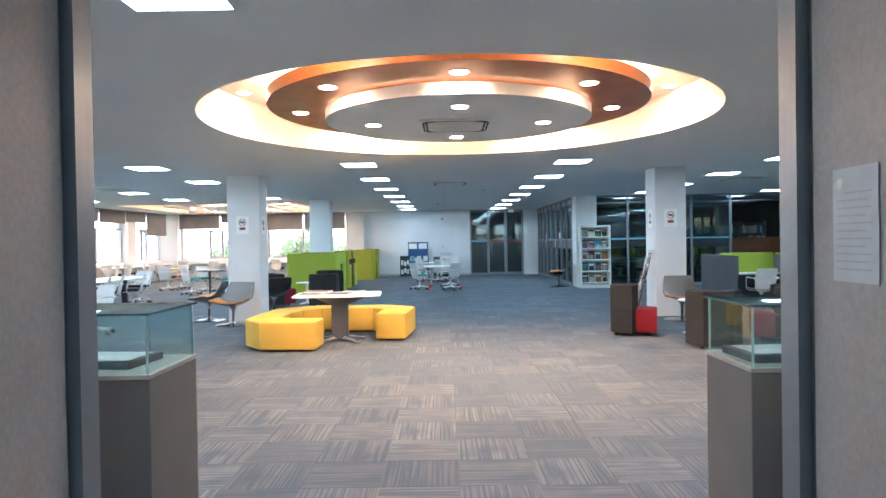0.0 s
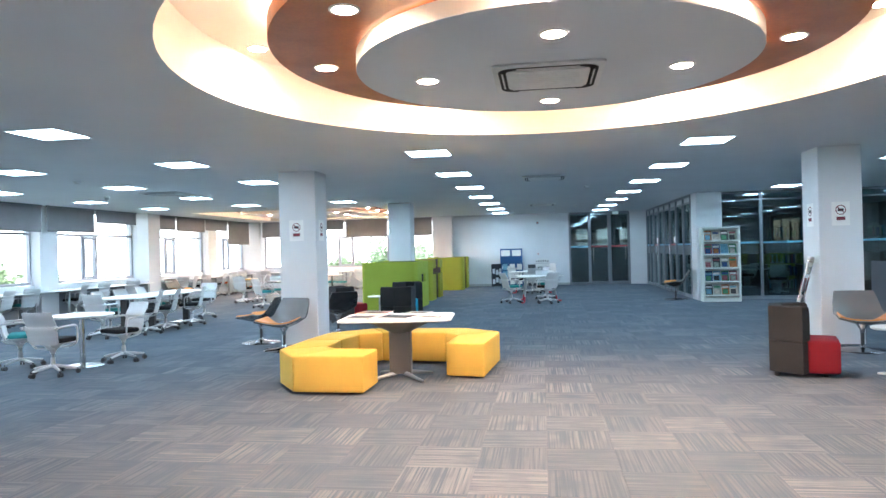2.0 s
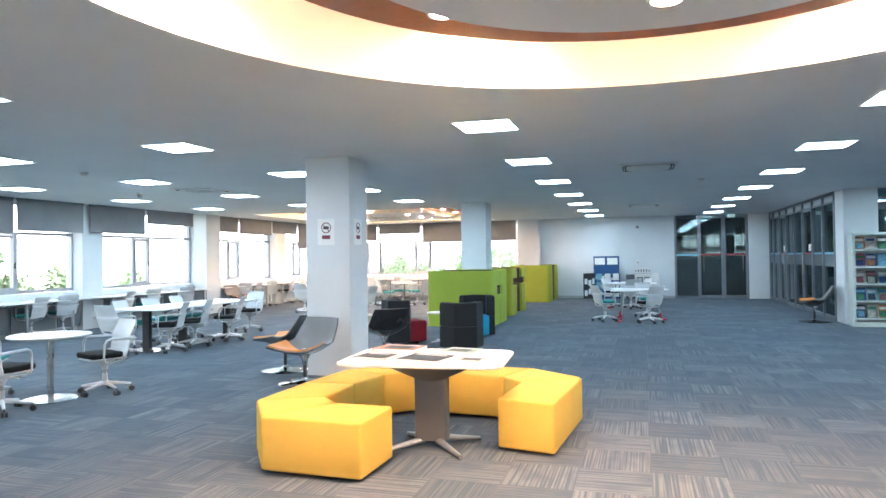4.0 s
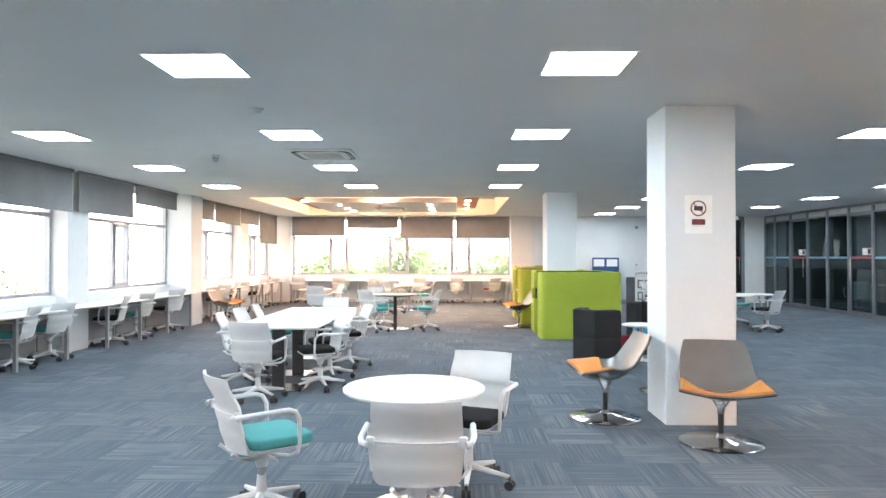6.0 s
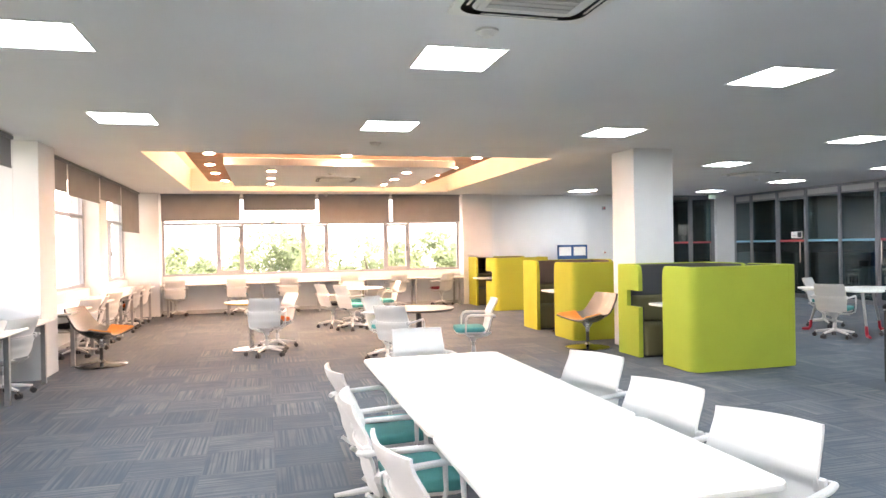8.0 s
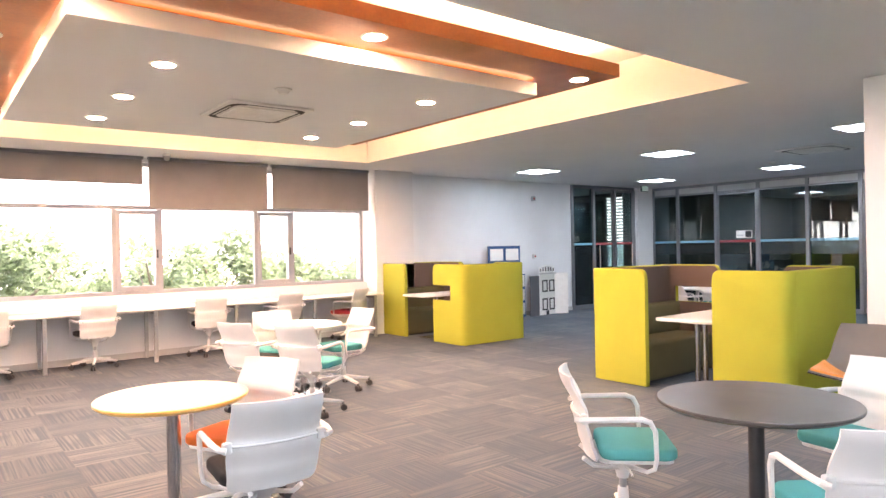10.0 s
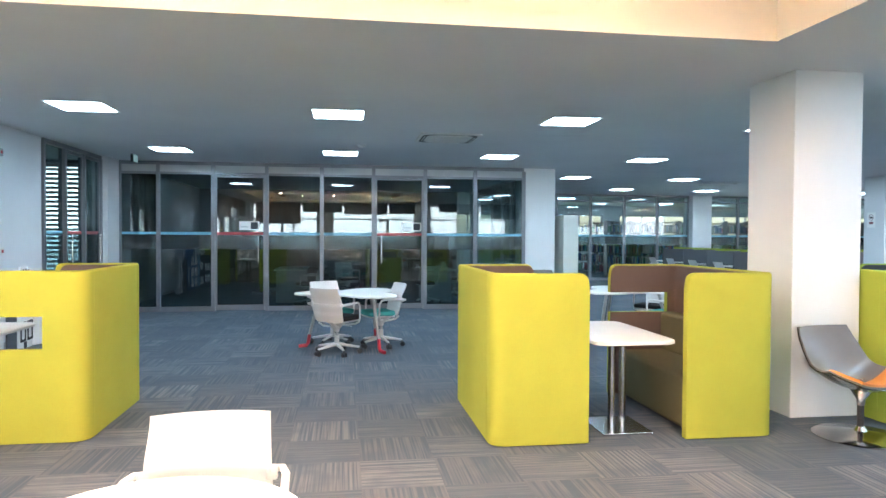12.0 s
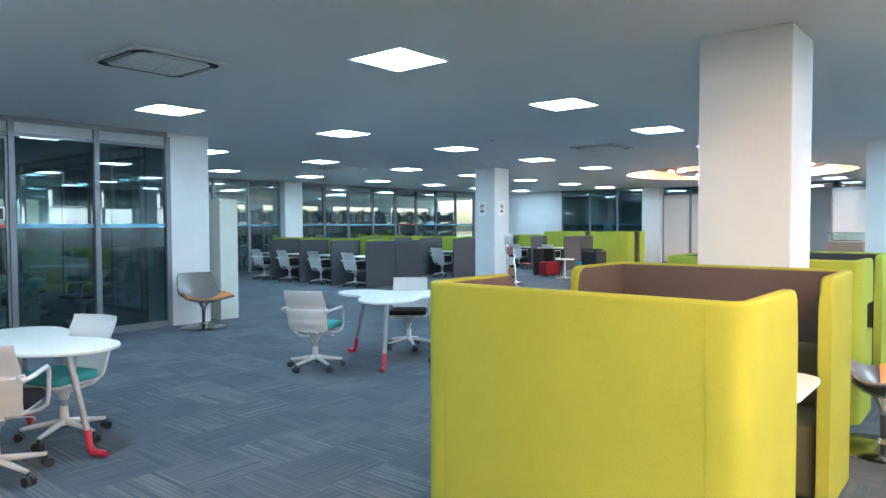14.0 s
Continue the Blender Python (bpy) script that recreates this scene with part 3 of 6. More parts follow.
for a, b in zip((0.4,) + tuple(q[1] for q in LOBBY_OPEN), tuple(q[0] for q in LOBBY_OPEN) + (4.2,)):
    box(bm, a, b, 33.0, 33.2, 1.40, 1.67)
    box(bm, a, b, 33.0, 33.2, 1.83, 2.32)
struct("wall_north_lobby", bm, M_SHADEWALL, "lobby wall behind the doors, shade put into its dark colour")
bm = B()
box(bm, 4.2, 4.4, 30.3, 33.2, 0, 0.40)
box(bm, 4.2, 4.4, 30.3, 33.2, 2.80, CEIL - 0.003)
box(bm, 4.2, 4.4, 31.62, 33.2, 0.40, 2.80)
struct("wall_lobby_louvres", bm, M_SHADEWALL, "lobby side wall with a louvred opening, shade put into its colour")
struct("wall_lobby_side", box(B(), 0.2, 0.4, 30.3, 33.2, 0, CEIL - 0.003), M_SHADEWALL, "lobby side wall, shade put into its dark colour")

# south wall with the entrance
struct("wall_south_west", box(B(), -13.0, -5.2, YS - 0.15, YS, 0, CEIL - 0.003), M_WALL, "white wall beside the entrance")
struct("wall_south_pier", box(B(), 4.25, 4.95, YS - 0.25, YS + 0.25, 0, CEIL - 0.003), M_COLUMN, "white pillar beside the entrance glazing")
struct("wall_south_east", box(B(), 8.6, 12.2, YS - 0.15, YS, 0, CEIL - 0.003), M_WALL, "white wall east of the entrance")
struct("wall_south_behind", box(B(), -13.0, 12.2, -4.0, -3.85, 0, CEIL - 0.003), M_WALL, "plain wall of the entrance lobby")
struct("wall_south_side", box(B(), -6.0, -5.85, -3.85, YS - 0.15, 0, CEIL - 0.003), M_WALL, "plain side wall of the entrance lobby")
struct("wall_south_side_east", box(B(), 8.6, 8.75, -3.85, YS - 0.15, 0, CEIL - 0.003), M_WALL, "plain side wall of the entrance lobby")
# panelled side walls of the lobby outside the entrance
for x0, x1, xa, xb, nm in ((0.985, 1.12, 0.97, 0.985, "wall_lobby_east"), (-1.56, -1.43, -1.43, -1.415, "wall_lobby_west")):
    th = thing(nm, "taupe wood panelling with dark joints beside the entrance", "panelling", kind="structure")
    part("backing", box(B(), x0, x1, -3.85, YS - 0.14, 0, CEIL - 0.004), M_BLACK, th)
    for k in range(9):
        y1 = YS - 0.15 - 0.62 * k
        part("panel", box(B(), xa, xb, y1 - 0.595, y1, 0.02, 2.62, 0.003), M_PANELLING, th)
        part("panel", box(B(), xa, xb, y1 - 0.595, y1, 2.64, CEIL - 0.02, 0.003), M_PANELLING, th)
# beyond the glass: study room and library
struct("wall_east", box(B(), 20.4, 20.6, -4.0, 30.3, 0, 1.0), M_WALL, "far parapet of the library stacks")
struct("wall_east_lintel", box(B(), 20.4, 20.6, -4.0, 30.3, 2.5, CEIL - 0.003), M_WALL, "far lintel of the library stacks")
for k in range(9):
    struct("wall_east_pier", box(B(), 20.35, 20.62, -4 + k * 4.2, -3.2 + k * 4.2, 1.0, 2.5), M_WALL, "far pier of the library stacks")
# study room walls painted dark in place of real shade
struct("wall_room_north", box(B(), 4.0, 20.6, 30.05, 30.3, 0, CEIL - 0.003), M_SHADEWALL, "study room end wall, shade put into its dark colour")
struct("wall_room_east", box(B(), 12.2, 12.4, 21.9, 30.05, 0, CEIL - 0.003), M_SHADEWALL, "study room side wall, shade put into its dark colour")

# columns
for x0, x1, y0, y1 in ((-4.51, -3.87, 13.08, 13.67), (-4.51, -3.87, 21.22, 21.85), (3.92, 4.52, 12.88, 13.5), (4.0, 4.66, 21.18, 21.86), (11.9, 12.55, 13.05, 13.75)):
    bm = B()
    box(bm, x0, x1, y0, y1, 0, CEIL - 0.003, 0.008)
    struct("column", bm, M_COLUMN, "square white painted concrete column", category="column")

# ---- windows ----


def window(name, axis, at, u0, u1, mull, z0=0.92, z1=2.86, transom=2.2, casements=(), open_side=-1):
    """A window in a wall: along 'y' at x=at, or along 'x' at y=at. open_side: which way is outdoors."""
    th = thing(name, "grey aluminium window with a transom and casements", "window", kind="structure")

    def bar(bm, a0, a1, b0, b1, d0=-0.035, d1=0.035):
        if axis == 'y':
            box(bm, at + d0, at + d1, a0, a1, b0, b1)
        else:
            box(bm, a0, a1, at + d0, at + d1, b0, b1)
        return bm
    bm = B()
    bar(bm, u0, u1, z0, z0 + 0.055)
    bar(bm, u0, u1, z1 - 0.055, z1)
    bar(bm, u0, u0 + 0.055, z0 + 0.055, z1 - 0.055)
    bar(bm, u1 - 0.055, u1, z0 + 0.055, z1 - 0.055)
    part("window_frame", bm, M_WINFRAME, th)
    part("transom", bar(B(), u0 + 0.055, u1 - 0.055, transom - 0.03, transom + 0.03, -0.033, 0.033), M_WINFRAME, th)
    us = [u0] + list(mull) + [u1]
    for u in mull:
        part("mullion", bar(B(), u - 0.03, u + 0.03, z0 + 0.055, transom - 0.03, -0.034, 0.034), M_WINFRAME, th)
    for a, b in casements:
        bm = B()
        for p, q, r, s in ((a, b, z0 + 0.06, z0 + 0.12), (a, b, transom - 0.1, transom - 0.04), (a, a + 0.05, z0 + 0.12, transom - 0.1), (b - 0.05, b, z0 + 0.12, transom - 0.1)):
            bar(bm, p, q, r, s, -0.05, 0.05)
        ca = part("casement", bm, M_WINFRAME, th)
        part("window_handle", bar(B(), b - 0.035, b - 0.015, 1.45, 1.57, 0.05 if open_side < 0 else -0.075, 0.075 if open_side < 0 else -0.05), M_BLACK, ca)
    for a, b in zip(us, us[1:]):
        p = part("pane", bar(B(), a + 0.03, b - 0.03, z0 + 0.05, transom - 0.03, -0.004, 0.004), M_WINGLASS, th)
        p.visible_shadow = False
    p = part("pane", bar(B(), u0 + 0.05, u1 - 0.05, transom + 0.03, z1 - 0.05, -0.004, 0.004), M_WINGLASS, th)
    p.visible_shadow = False
    return th


XG = -12.92
window("window_1", 'y', XG, 6.1, 9.33, (7.3, 7.85), casements=((7.33, 7.82),))
window("window_2", 'y', XG, 9.95, 13.6, (11.4, 11.98), casements=((11.43, 11.95),))
window("window_3", 'y', XG, 14.25, 17.48, (15.42, 15.99), casements=((15.45, 15.96),))
window("window_4", 'y', XG, 18.1, 21.72, (19.42, 20.0), casements=((19.45, 19.97),))
window("window_5", 'y', XG, 22.38, 26.1, (23.6, 24.2), casements=((23.63, 24.17),))
window("window_6", 'y', XG, 26.75, 29.6, (27.8, 28.35), casements=((27.83, 28.32),))
window("window_7", 'x', 30.12, -12.1, -4.6, (-10.82, -10.22, -8.76, -8.12, -6.62, -5.98), casements=((-10.79, -10.25), (-8.73, -8.15), (-6.59, -6.01)), open_side=1)
# east side daylight windows beyond the stacks
for k in range(8):
    th = thing("window_far", "grey framed far window of the library", "window", kind="structure")
    bm = B()
    y0 = -3.2 + k * 4.2
    box(bm, 20.46, 20.54, y0, y0 + 3.4, 1.0, 1.06)
    box(bm, 20.46, 20.54, y0, y0 + 3.4, 2.44, 2.5)
    for q in (0, 1.1, 2.2, 3.34):
        box(bm, 20.46, 20.54, y0 + q, y0 + q + 0.06, 1.06, 2.44)
    part("window_frame", bm, M_WINFRAME, th)
    pn = part("pane", box(B(), 20.49, 20.51, y0 + 0.05, y0 + 3.35, 1.05, 2.45), M_WINGLASS, th)
    pn.visible_shadow = False


def blind(axis, at, u0, u1, bottom):
    th = thing("roller_blind", "grey fabric roller blind drawn part way down", "blind", "window blinds")

    def bar(bm, a0, a1, d0, d1, z0, z1, bv=0.0):
        return box(bm, at + d0, at + d1, a0, a1, z0, z1, bv) if axis == 'y' else box(bm, a0, a1, at + d0, at + d1, z0, z1, bv)
    part("fabric", bar(B(), u0 + 0.01, u1 - 0.01, -0.003, 0.003, bottom + 0.015, CEIL - 0.05), M_BLIND, th)
    part("bottom_rail", bar(B(), u0 + 0.01, u1 - 0.01, -0.012, 0.012, bottom - 0.01, bottom + 0.015, 0.004), M_BLIND, th)
    part("head_rail", bar(B(), u0, u1, -0.03, 0.03, CEIL - 0.05, CEIL - 0.004, 0.008), M_ALU, th)
    bm = B()
    e = u1 - 0.02
    p = [(at + 0.02, e, CEIL - 0.05), (at + 0.02, e, 1.55)] if axis == 'y' else [(e, at - 0.02, CEIL - 0.05), (e, at - 0.02, 1.55)]
    part("pull_cord", tube(bm, p, 0.004, 6), M_WHITE, th, "white bead pull cord")


XB = -12.5
for u0, u1, z in ((6.12, 7.75, 2.25), (7.8, 9.5, 2.25), (9.6, 11.5, 2.25), (11.55, 13.4, 2.25), (14.05, 15.6, 2.2), (15.67, 17.4, 2.25), (17.58, 19.4, 2.27), (19.47, 21.35, 2.55), (22.4, 23.6, 2.45), (23.66, 25.6, 2.42), (25.66, 27.4, 2.5), (27.46, 29.4, 1.98)):
    blind('y', XB, u0, u1, z)
for u0, u1, z in ((-12.08, -10.25, 2.27), (-10.19, -8.42, 2.52), (-8.36, -6.53, 2.18), (-6.47, -4.63, 2.21)):
    blind('x', 29.78, u0, u1, z)

# ---- glass partitions ----


def glazing(name, axis, at, us, doors=(), label="", head=2.67, film=True, alu=None, pale_top=False, transom=True, frost_from=1.22, open_bays=(), glass=None):
    """A run of framed glass panes between the posts us. doors: indices of panes that are door leaves."""
    alu, glass = alu or M_ALU, glass or M_GLASS
    th = thing(name, label or "grey aluminium framed glass partition with film bands", "glass partition", kind="structure")

    def bar(bm, a0, a1, z0, z1, d0, d1):
        return box(bm, at + d0, at + d1, a0, a1, z0, z1) if axis == 'y' else box(bm, a0, a1, at + d0, at + d1, z0, z1)
    part("head_rail", bar(B(), us[0], us[-1], CEIL - 0.07, CEIL - 0.004, -0.05, 0.05), alu, th)
    if transom:
        part("transom", bar(B(), us[0], us[-1], head, head + 0.045, -0.04, 0.04), alu, th)
    else:
        head = CEIL - 0.075
    for u in us:
        part("post", bar(B(), u - 0.035, u + 0.035, 0.0, CEIL - 0.07, -0.055, 0.055), alu, th)
    for k, (a, b) in enumerate(zip(us, us[1:])):
        door = k in doors
        if transom:
            part("pane", bar(B(), a + 0.035, b - 0.035, head + 0.045, CEIL - 0.07, -0.006, 0.006), M_TOPFILM if pale_top else glass, th)
        if k in open_bays:
            continue
        if door:
            lf = part("door_leaf", bar(B(), a + 0.045, b - 0.045, 0.02, 0.12, -0.03, 0.03), alu, th, "grey framed glass door leaf")
            bm = B()
            bar(bm, a + 0.04, a + 0.07, 0.12, head - 0.01, -0.03, 0.03)
            bar(bm, b - 0.07, b - 0.04, 0.12, head - 0.01, -0.03, 0.03)
            bar(bm, a + 0.07, b - 0.07, head - 0.05, head - 0.01, -0.03, 0.03)
            part("stile", bm, alu, lf)
            hx = b - 0.16 if k % 2 == 0 else a + 0.16
            pts = [(at + s, hx, z) if axis == 'y' else (hx, at + s, z) for s, z in ((-0.03, 0.95), (-0.08, 0.95), (-0.08, 1.5), (-0.03, 1.5))]
            part("pull_handle", tube(B(), pts, 0.014, 8), M_CHROME, lf, "long steel pull handle")
        else:
            part("sill_rail", bar(B(), a + 0.035, b - 0.035, 0.0, 0.09, -0.04, 0.04), alu, th)
        part("pane", bar(B(), a + 0.035, b - 0.035, 0.09, head, -0.006, 0.006), glass, th)
        if film:
            part("film_band", bar(B(), a + 0.037, b - 0.037, 1.50, 1.55, -0.011, -0.007), M_REDFILM if door else M_BLUEFILM, th, "red film band" if door else "blue film band")
            part("film_band", bar(B(), a + 0.037, b - 0.037, frost_from, 1.495, -0.0105, -0.0072), M_WHITEFILM, th, "frosted film band")
    return th


YMULL = (21.86, 22.89, 23.93, 24.98, 26.01, 27.08, 28.10, 29.12, 29.83)
glazing("glass_wall_study", 'y', 4.03, YMULL, doors=(2, 5), pale_top=True)
glazing("glass_wall_counter", 'x', 21.4, (4.66, 5.7, 6.8, 7.75, 9.0, 11.3, 12.2), open_bays=(4,))
glazing("glass_wall_library", 'y', 12.2, (2.05, 3.4, 4.7, 6.0, 7.2, 8.4, 9.6, 10.8, 11.9, 13.05), doors=(4,), glass=M_LIBGLASS)
glazing("glass_wall_library", 'y', 12.2, (13.75, 14.9, 16.1, 17.3, 18.5, 19.9, 21.4), glass=M_LIBGLASS)
glazing("glass_doors_north", 'x', YN + 0.02, (0.98, 1.75, 2.55, 3.33), doors=(1, 2), label="grey framed double glass doors with a side light", transom=False, frost_from=0.1)
glazing("glass_wall_south", 'x', YS - 0.08, (4.95, 6.1, 7.3, 8.6), film=True)

# entrance: frosted glass screens either side of the opening
for k, (a, b) in enumerate(((-5.2, -3.9), (-3.9, -2.65), (-2.65, -1.38), (0.93, 2.1), (2.1, 3.2), (3.2, 4.25))):
    th = thing("entrance_screen", "frosted glass entrance screen in a grey metal frame", "glass screen", kind="structure")
    part("pane", box(B(), a + 0.04, b - 0.04, YS - 0.085, YS - 0.07, 0.1, 2.6), M_FROST, th)
    bm = B()
    for p, q, r, s in ((a, b, 0, 0.1), (a, b, 2.6, 2.68), (a, a + 0.045, 0.1, 2.6), (b - 0.045, b, 0.1, 2.6)):
        box(bm, p, q, YS - 0.13, YS - 0.02, r, s)
    part("frame", bm, M_ALU, th)
    part("pane", box(B(), a + 0.01, b - 0.01, YS - 0.085, YS - 0.07, 2.68, CEIL - 0.02), M_GLASS, th)
struct("entrance_head", box(B(), -1.38, 0.93, YS - 0.13, YS - 0.02, 2.84, CEIL - 0.003), M_ALU, "grey metal head over the entrance opening")

# ---- ceiling lamps ----
COLS = dict(a=-11.35, b=-8.59, c=-5.78, d=-2.0, e=1.80, f=5.63, g=9.43)
ROWY = [3.13, 5.9, 8.67, 11.44, 14.2, 16.98, 19.75, 22.53, 25.33, 28.12]


def panel_light(x, y):
    th = thing("ceiling_panel_light", "square white recessed ceiling light panel, lit", "ceiling light", "ceiling panel lights", m=pose(x, y, CEIL))
    part("diffuser", box(B(), 0.015, 0.585, 0.015, 0.585, -0.004, 0.004), M_PANEL, th)
    bm = frame_slab(B(), (0, 0.6, 0, 0.6), (0.015, 0.585, 0.015, 0.585), -0.008, 0.003)
    part("frame", bm, M_PLASTIC_W, th)
    return th


proto = None
for c, rows in (("a", (0, 2, 3, 4, 5, 6)), ("b", (0, 2, 3, 4, 5, 6)), ("c", (0, 2, 3, 4, 5, 6)), ("d", (0, 3, 4, 5, 6, 7, 8, 9)), ("e", (0, 3, 4, 5, 6, 7, 8, 9)), ("f", (0, 1, 2, 3, 4, 5, 6)), ("g", (0, 1, 2, 3, 4, 5, 6))):
    for r in rows:
        if proto is None:
            proto = panel_light(COLS[c], ROWY[r])
        else:
            copy_thing(proto, pose(COLS[c], ROWY[r], CEIL))
for x in (14.6, 17.6):
    for r in (1, 3, 5):
        copy_thing(proto, pose(x, ROWY[r], CEIL))
# two unseen panels, added so that the entrance lobby is lit
for x, y in ((-0.6, -1.2), (4.5, -1.2)):
    copy_thing(proto, pose(x, y, CEIL))


def spot(x, y, z):
    th = thing("downlight", "small round recessed downlight, lit warm white", "downlight", "recessed downlights", m=pose(x, y, z))
    part("lens", cyl(B(), 0, 0, -0.006, -0.001, 0.076, n=24), M_SPOT, th)
    part("trim_ring", ring_slab(B(), 0, 0, 0.078, 0.100, -0.010, -0.001, 24), M_PLASTIC_W, th)
    return th


# round coffer: a veneered ring and an inner disc hang in it
DISC_R, RING_R = 1.53, 2.17
bm = ring_slab(B(), CX, CY, 1.35, RING_R, 3.07, 3.19)
th = thing("coffer_ring", "orange wood veneer ring inside the round ceiling coffer", "ceiling feature", kind="structure")
part("ring", bm, M_ORANGE_WOOD, th, smooth=True)
th = thing("coffer_disc", "grey ceiling disc with a cream rim inside the round coffer", "ceiling feature", kind="structure")
bm = B()
cyl(bm, CX, CY, CEIL, CEIL + 0.02, DISC_R - 0.003, n=72)
part("underside", bm, M_CEIL, th)
part("rim", ring_slab(B(), CX, CY, DISC_R - 0.08, DISC_R, CEIL + 0.004, CEIL + 0.12), M_CREAM, th, smooth=True)
struct("coffer_disc_core", cyl(B(), CX, CY, CEIL + 0.02, TOP, 1.36, n=48), M_CREAM, "hidden core that carries the coffer ring")
th = thing("cove_strip", "hidden warm light strip above the coffer ring", "cove light", kind="structure")
part("strip", ring_slab(B(), CX, CY, RING_R - 0.22, RING_R - 0.12, 3.20, 3.215), M_COVE, th)
part("strip", ring_slab(B(), CX, CY, DISC_R - 0.06, DISC_R - 0.03, CEIL + 0.122, CEIL + 0.128), M_RIMGLOW, th)
sp = None


def put_spot(x, y, z):
    global sp
    if sp is None:
        sp = spot(x, y, z)
    else:
        copy_thing(sp, pose(x, y, z))


for dx, dy in ((0, -0.95), (0, 1.05), (-1.0, 0.05), (1.0, 0.05)):
    put_spot(CX + dx, CY + dy, CEIL)
for ang in range(0, 360, 45):
    put_spot(CX - 0.02 + 1.82 * math.cos(radians(ang)), CY + 1.78 * math.sin(radians(ang)), 3.07)
for ang in (10, 60, 120, 170, 240, 300):
    put_spot(CX + 2.68 * math.cos(radians(ang)), CY + 2.68 * math.sin(radians(ang)), TOP)

# square coffer
IX0, IX1, IY0, IY1 = -10.3, -6.42, 23.9, 27.7
OX0, OX1, OY0, OY1 = -10.85, -5.84, 23.4, 28.2
th = thing("coffer_frame", "orange wood veneer frame inside the square ceiling coffer", "ceiling feature", kind="structure")
part("frame", frame_slab(B(), (OX0, OX1, OY0, OY1), (IX0 + 0.2, IX1 - 0.2, IY0 + 0.2, IY1 - 0.2), 3.07, 3.19), M_ORANGE_WOOD, th)
th = thing("coffer_panel", "grey ceiling panel with a cream rim inside the square coffer", "ceiling feature", kind="structure")
part("underside", box(B(), IX0 + 0.003, IX1 - 0.003, IY0 + 0.003, IY1 - 0.003, CEIL, CEIL + 0.02), M_CEIL, th)
part("rim", frame_slab(B(), (IX0, IX1, IY0, IY1), (IX0 + 0.08, IX1 - 0.08, IY0 + 0.08, IY1 - 0.08), CEIL + 0.004, CEIL + 0.12), M_CREAM, th)
struct("coffer_panel_core", box(B(), IX0 + 0.19, IX1 - 0.19, IY0 + 0.19, IY1 - 0.19, CEIL + 0.02, TOP), M_CREAM, "hidden core that carries the coffer frame")
th = thing("cove_strip", "hidden warm light strip above the square coffer frame", "cove light", kind="structure")
part("strip", frame_slab(B(), (OX0 + 0.12, OX1 - 0.12, OY0 + 0.12, OY1 - 0.12), (OX0 + 0.22, OX1 - 0.22, OY0 + 0.22, OY1 - 0.22), 3.20, 3.215), M_COVE, th)
part("strip", frame_slab(B(), (IX0 + 0.03, IX1 - 0.03, IY0 + 0.03, IY1 - 0.03), (IX0 + 0.06, IX1 - 0.06, IY0 + 0.06, IY1 - 0.06), CEIL + 0.122, CEIL + 0.128), M_RIMGLOW, th)
for x in (-9.54, -7.13):
    for y in (24.68, 25.93, 27.08):
        put_spot(x, y, CEIL)
for x in (-10.5, -8.35, -6.1):
    put_spot(x, 23.66, 3.07)
    put_spot(x, 27.95, 3.07)
for y in (25.1, 26.5):
    put_spot(-10.6, y, 3.07)
    put_spot(-6.12, y, 3.07)

# skirting along the solid walls
for x0, x1, y0, y1 in ((-3.78, 0.95, YN - 0.012, YN), (-12.8, -12.788, 14.25, 29.6), (-12.1, -4.6, YN - 0.012, YN)):
    struct("baseboard", box(B(), x0, x1, y0, y1, 0.0, 0.09), M_SKIRT, "grey skirting board")

# ---- outdoors ----
HAZE = glow("bright_haze", (1.0, 0.985, 0.96), 1.15)
bm = B()
for k in range(30):
    a0, a1 = radians(12 + 238 * k / 30), radians(12 + 238 * (k + 1) / 30)
    bm.faces.new([bm.verts.new((90 * math.cos(a), 15 + 90 * math.sin(a), z)) for a, z in ((a0, -5), (a1, -5), (a1, 45), (a0, 45))])
struct("backdrop", bm, HAZE, "bright white hazy sky beyond the trees")
struct("ground", box(B(), -400, 400, -300, 400, -5.2, -5.0), M_GRASS, "green ground below the windows")


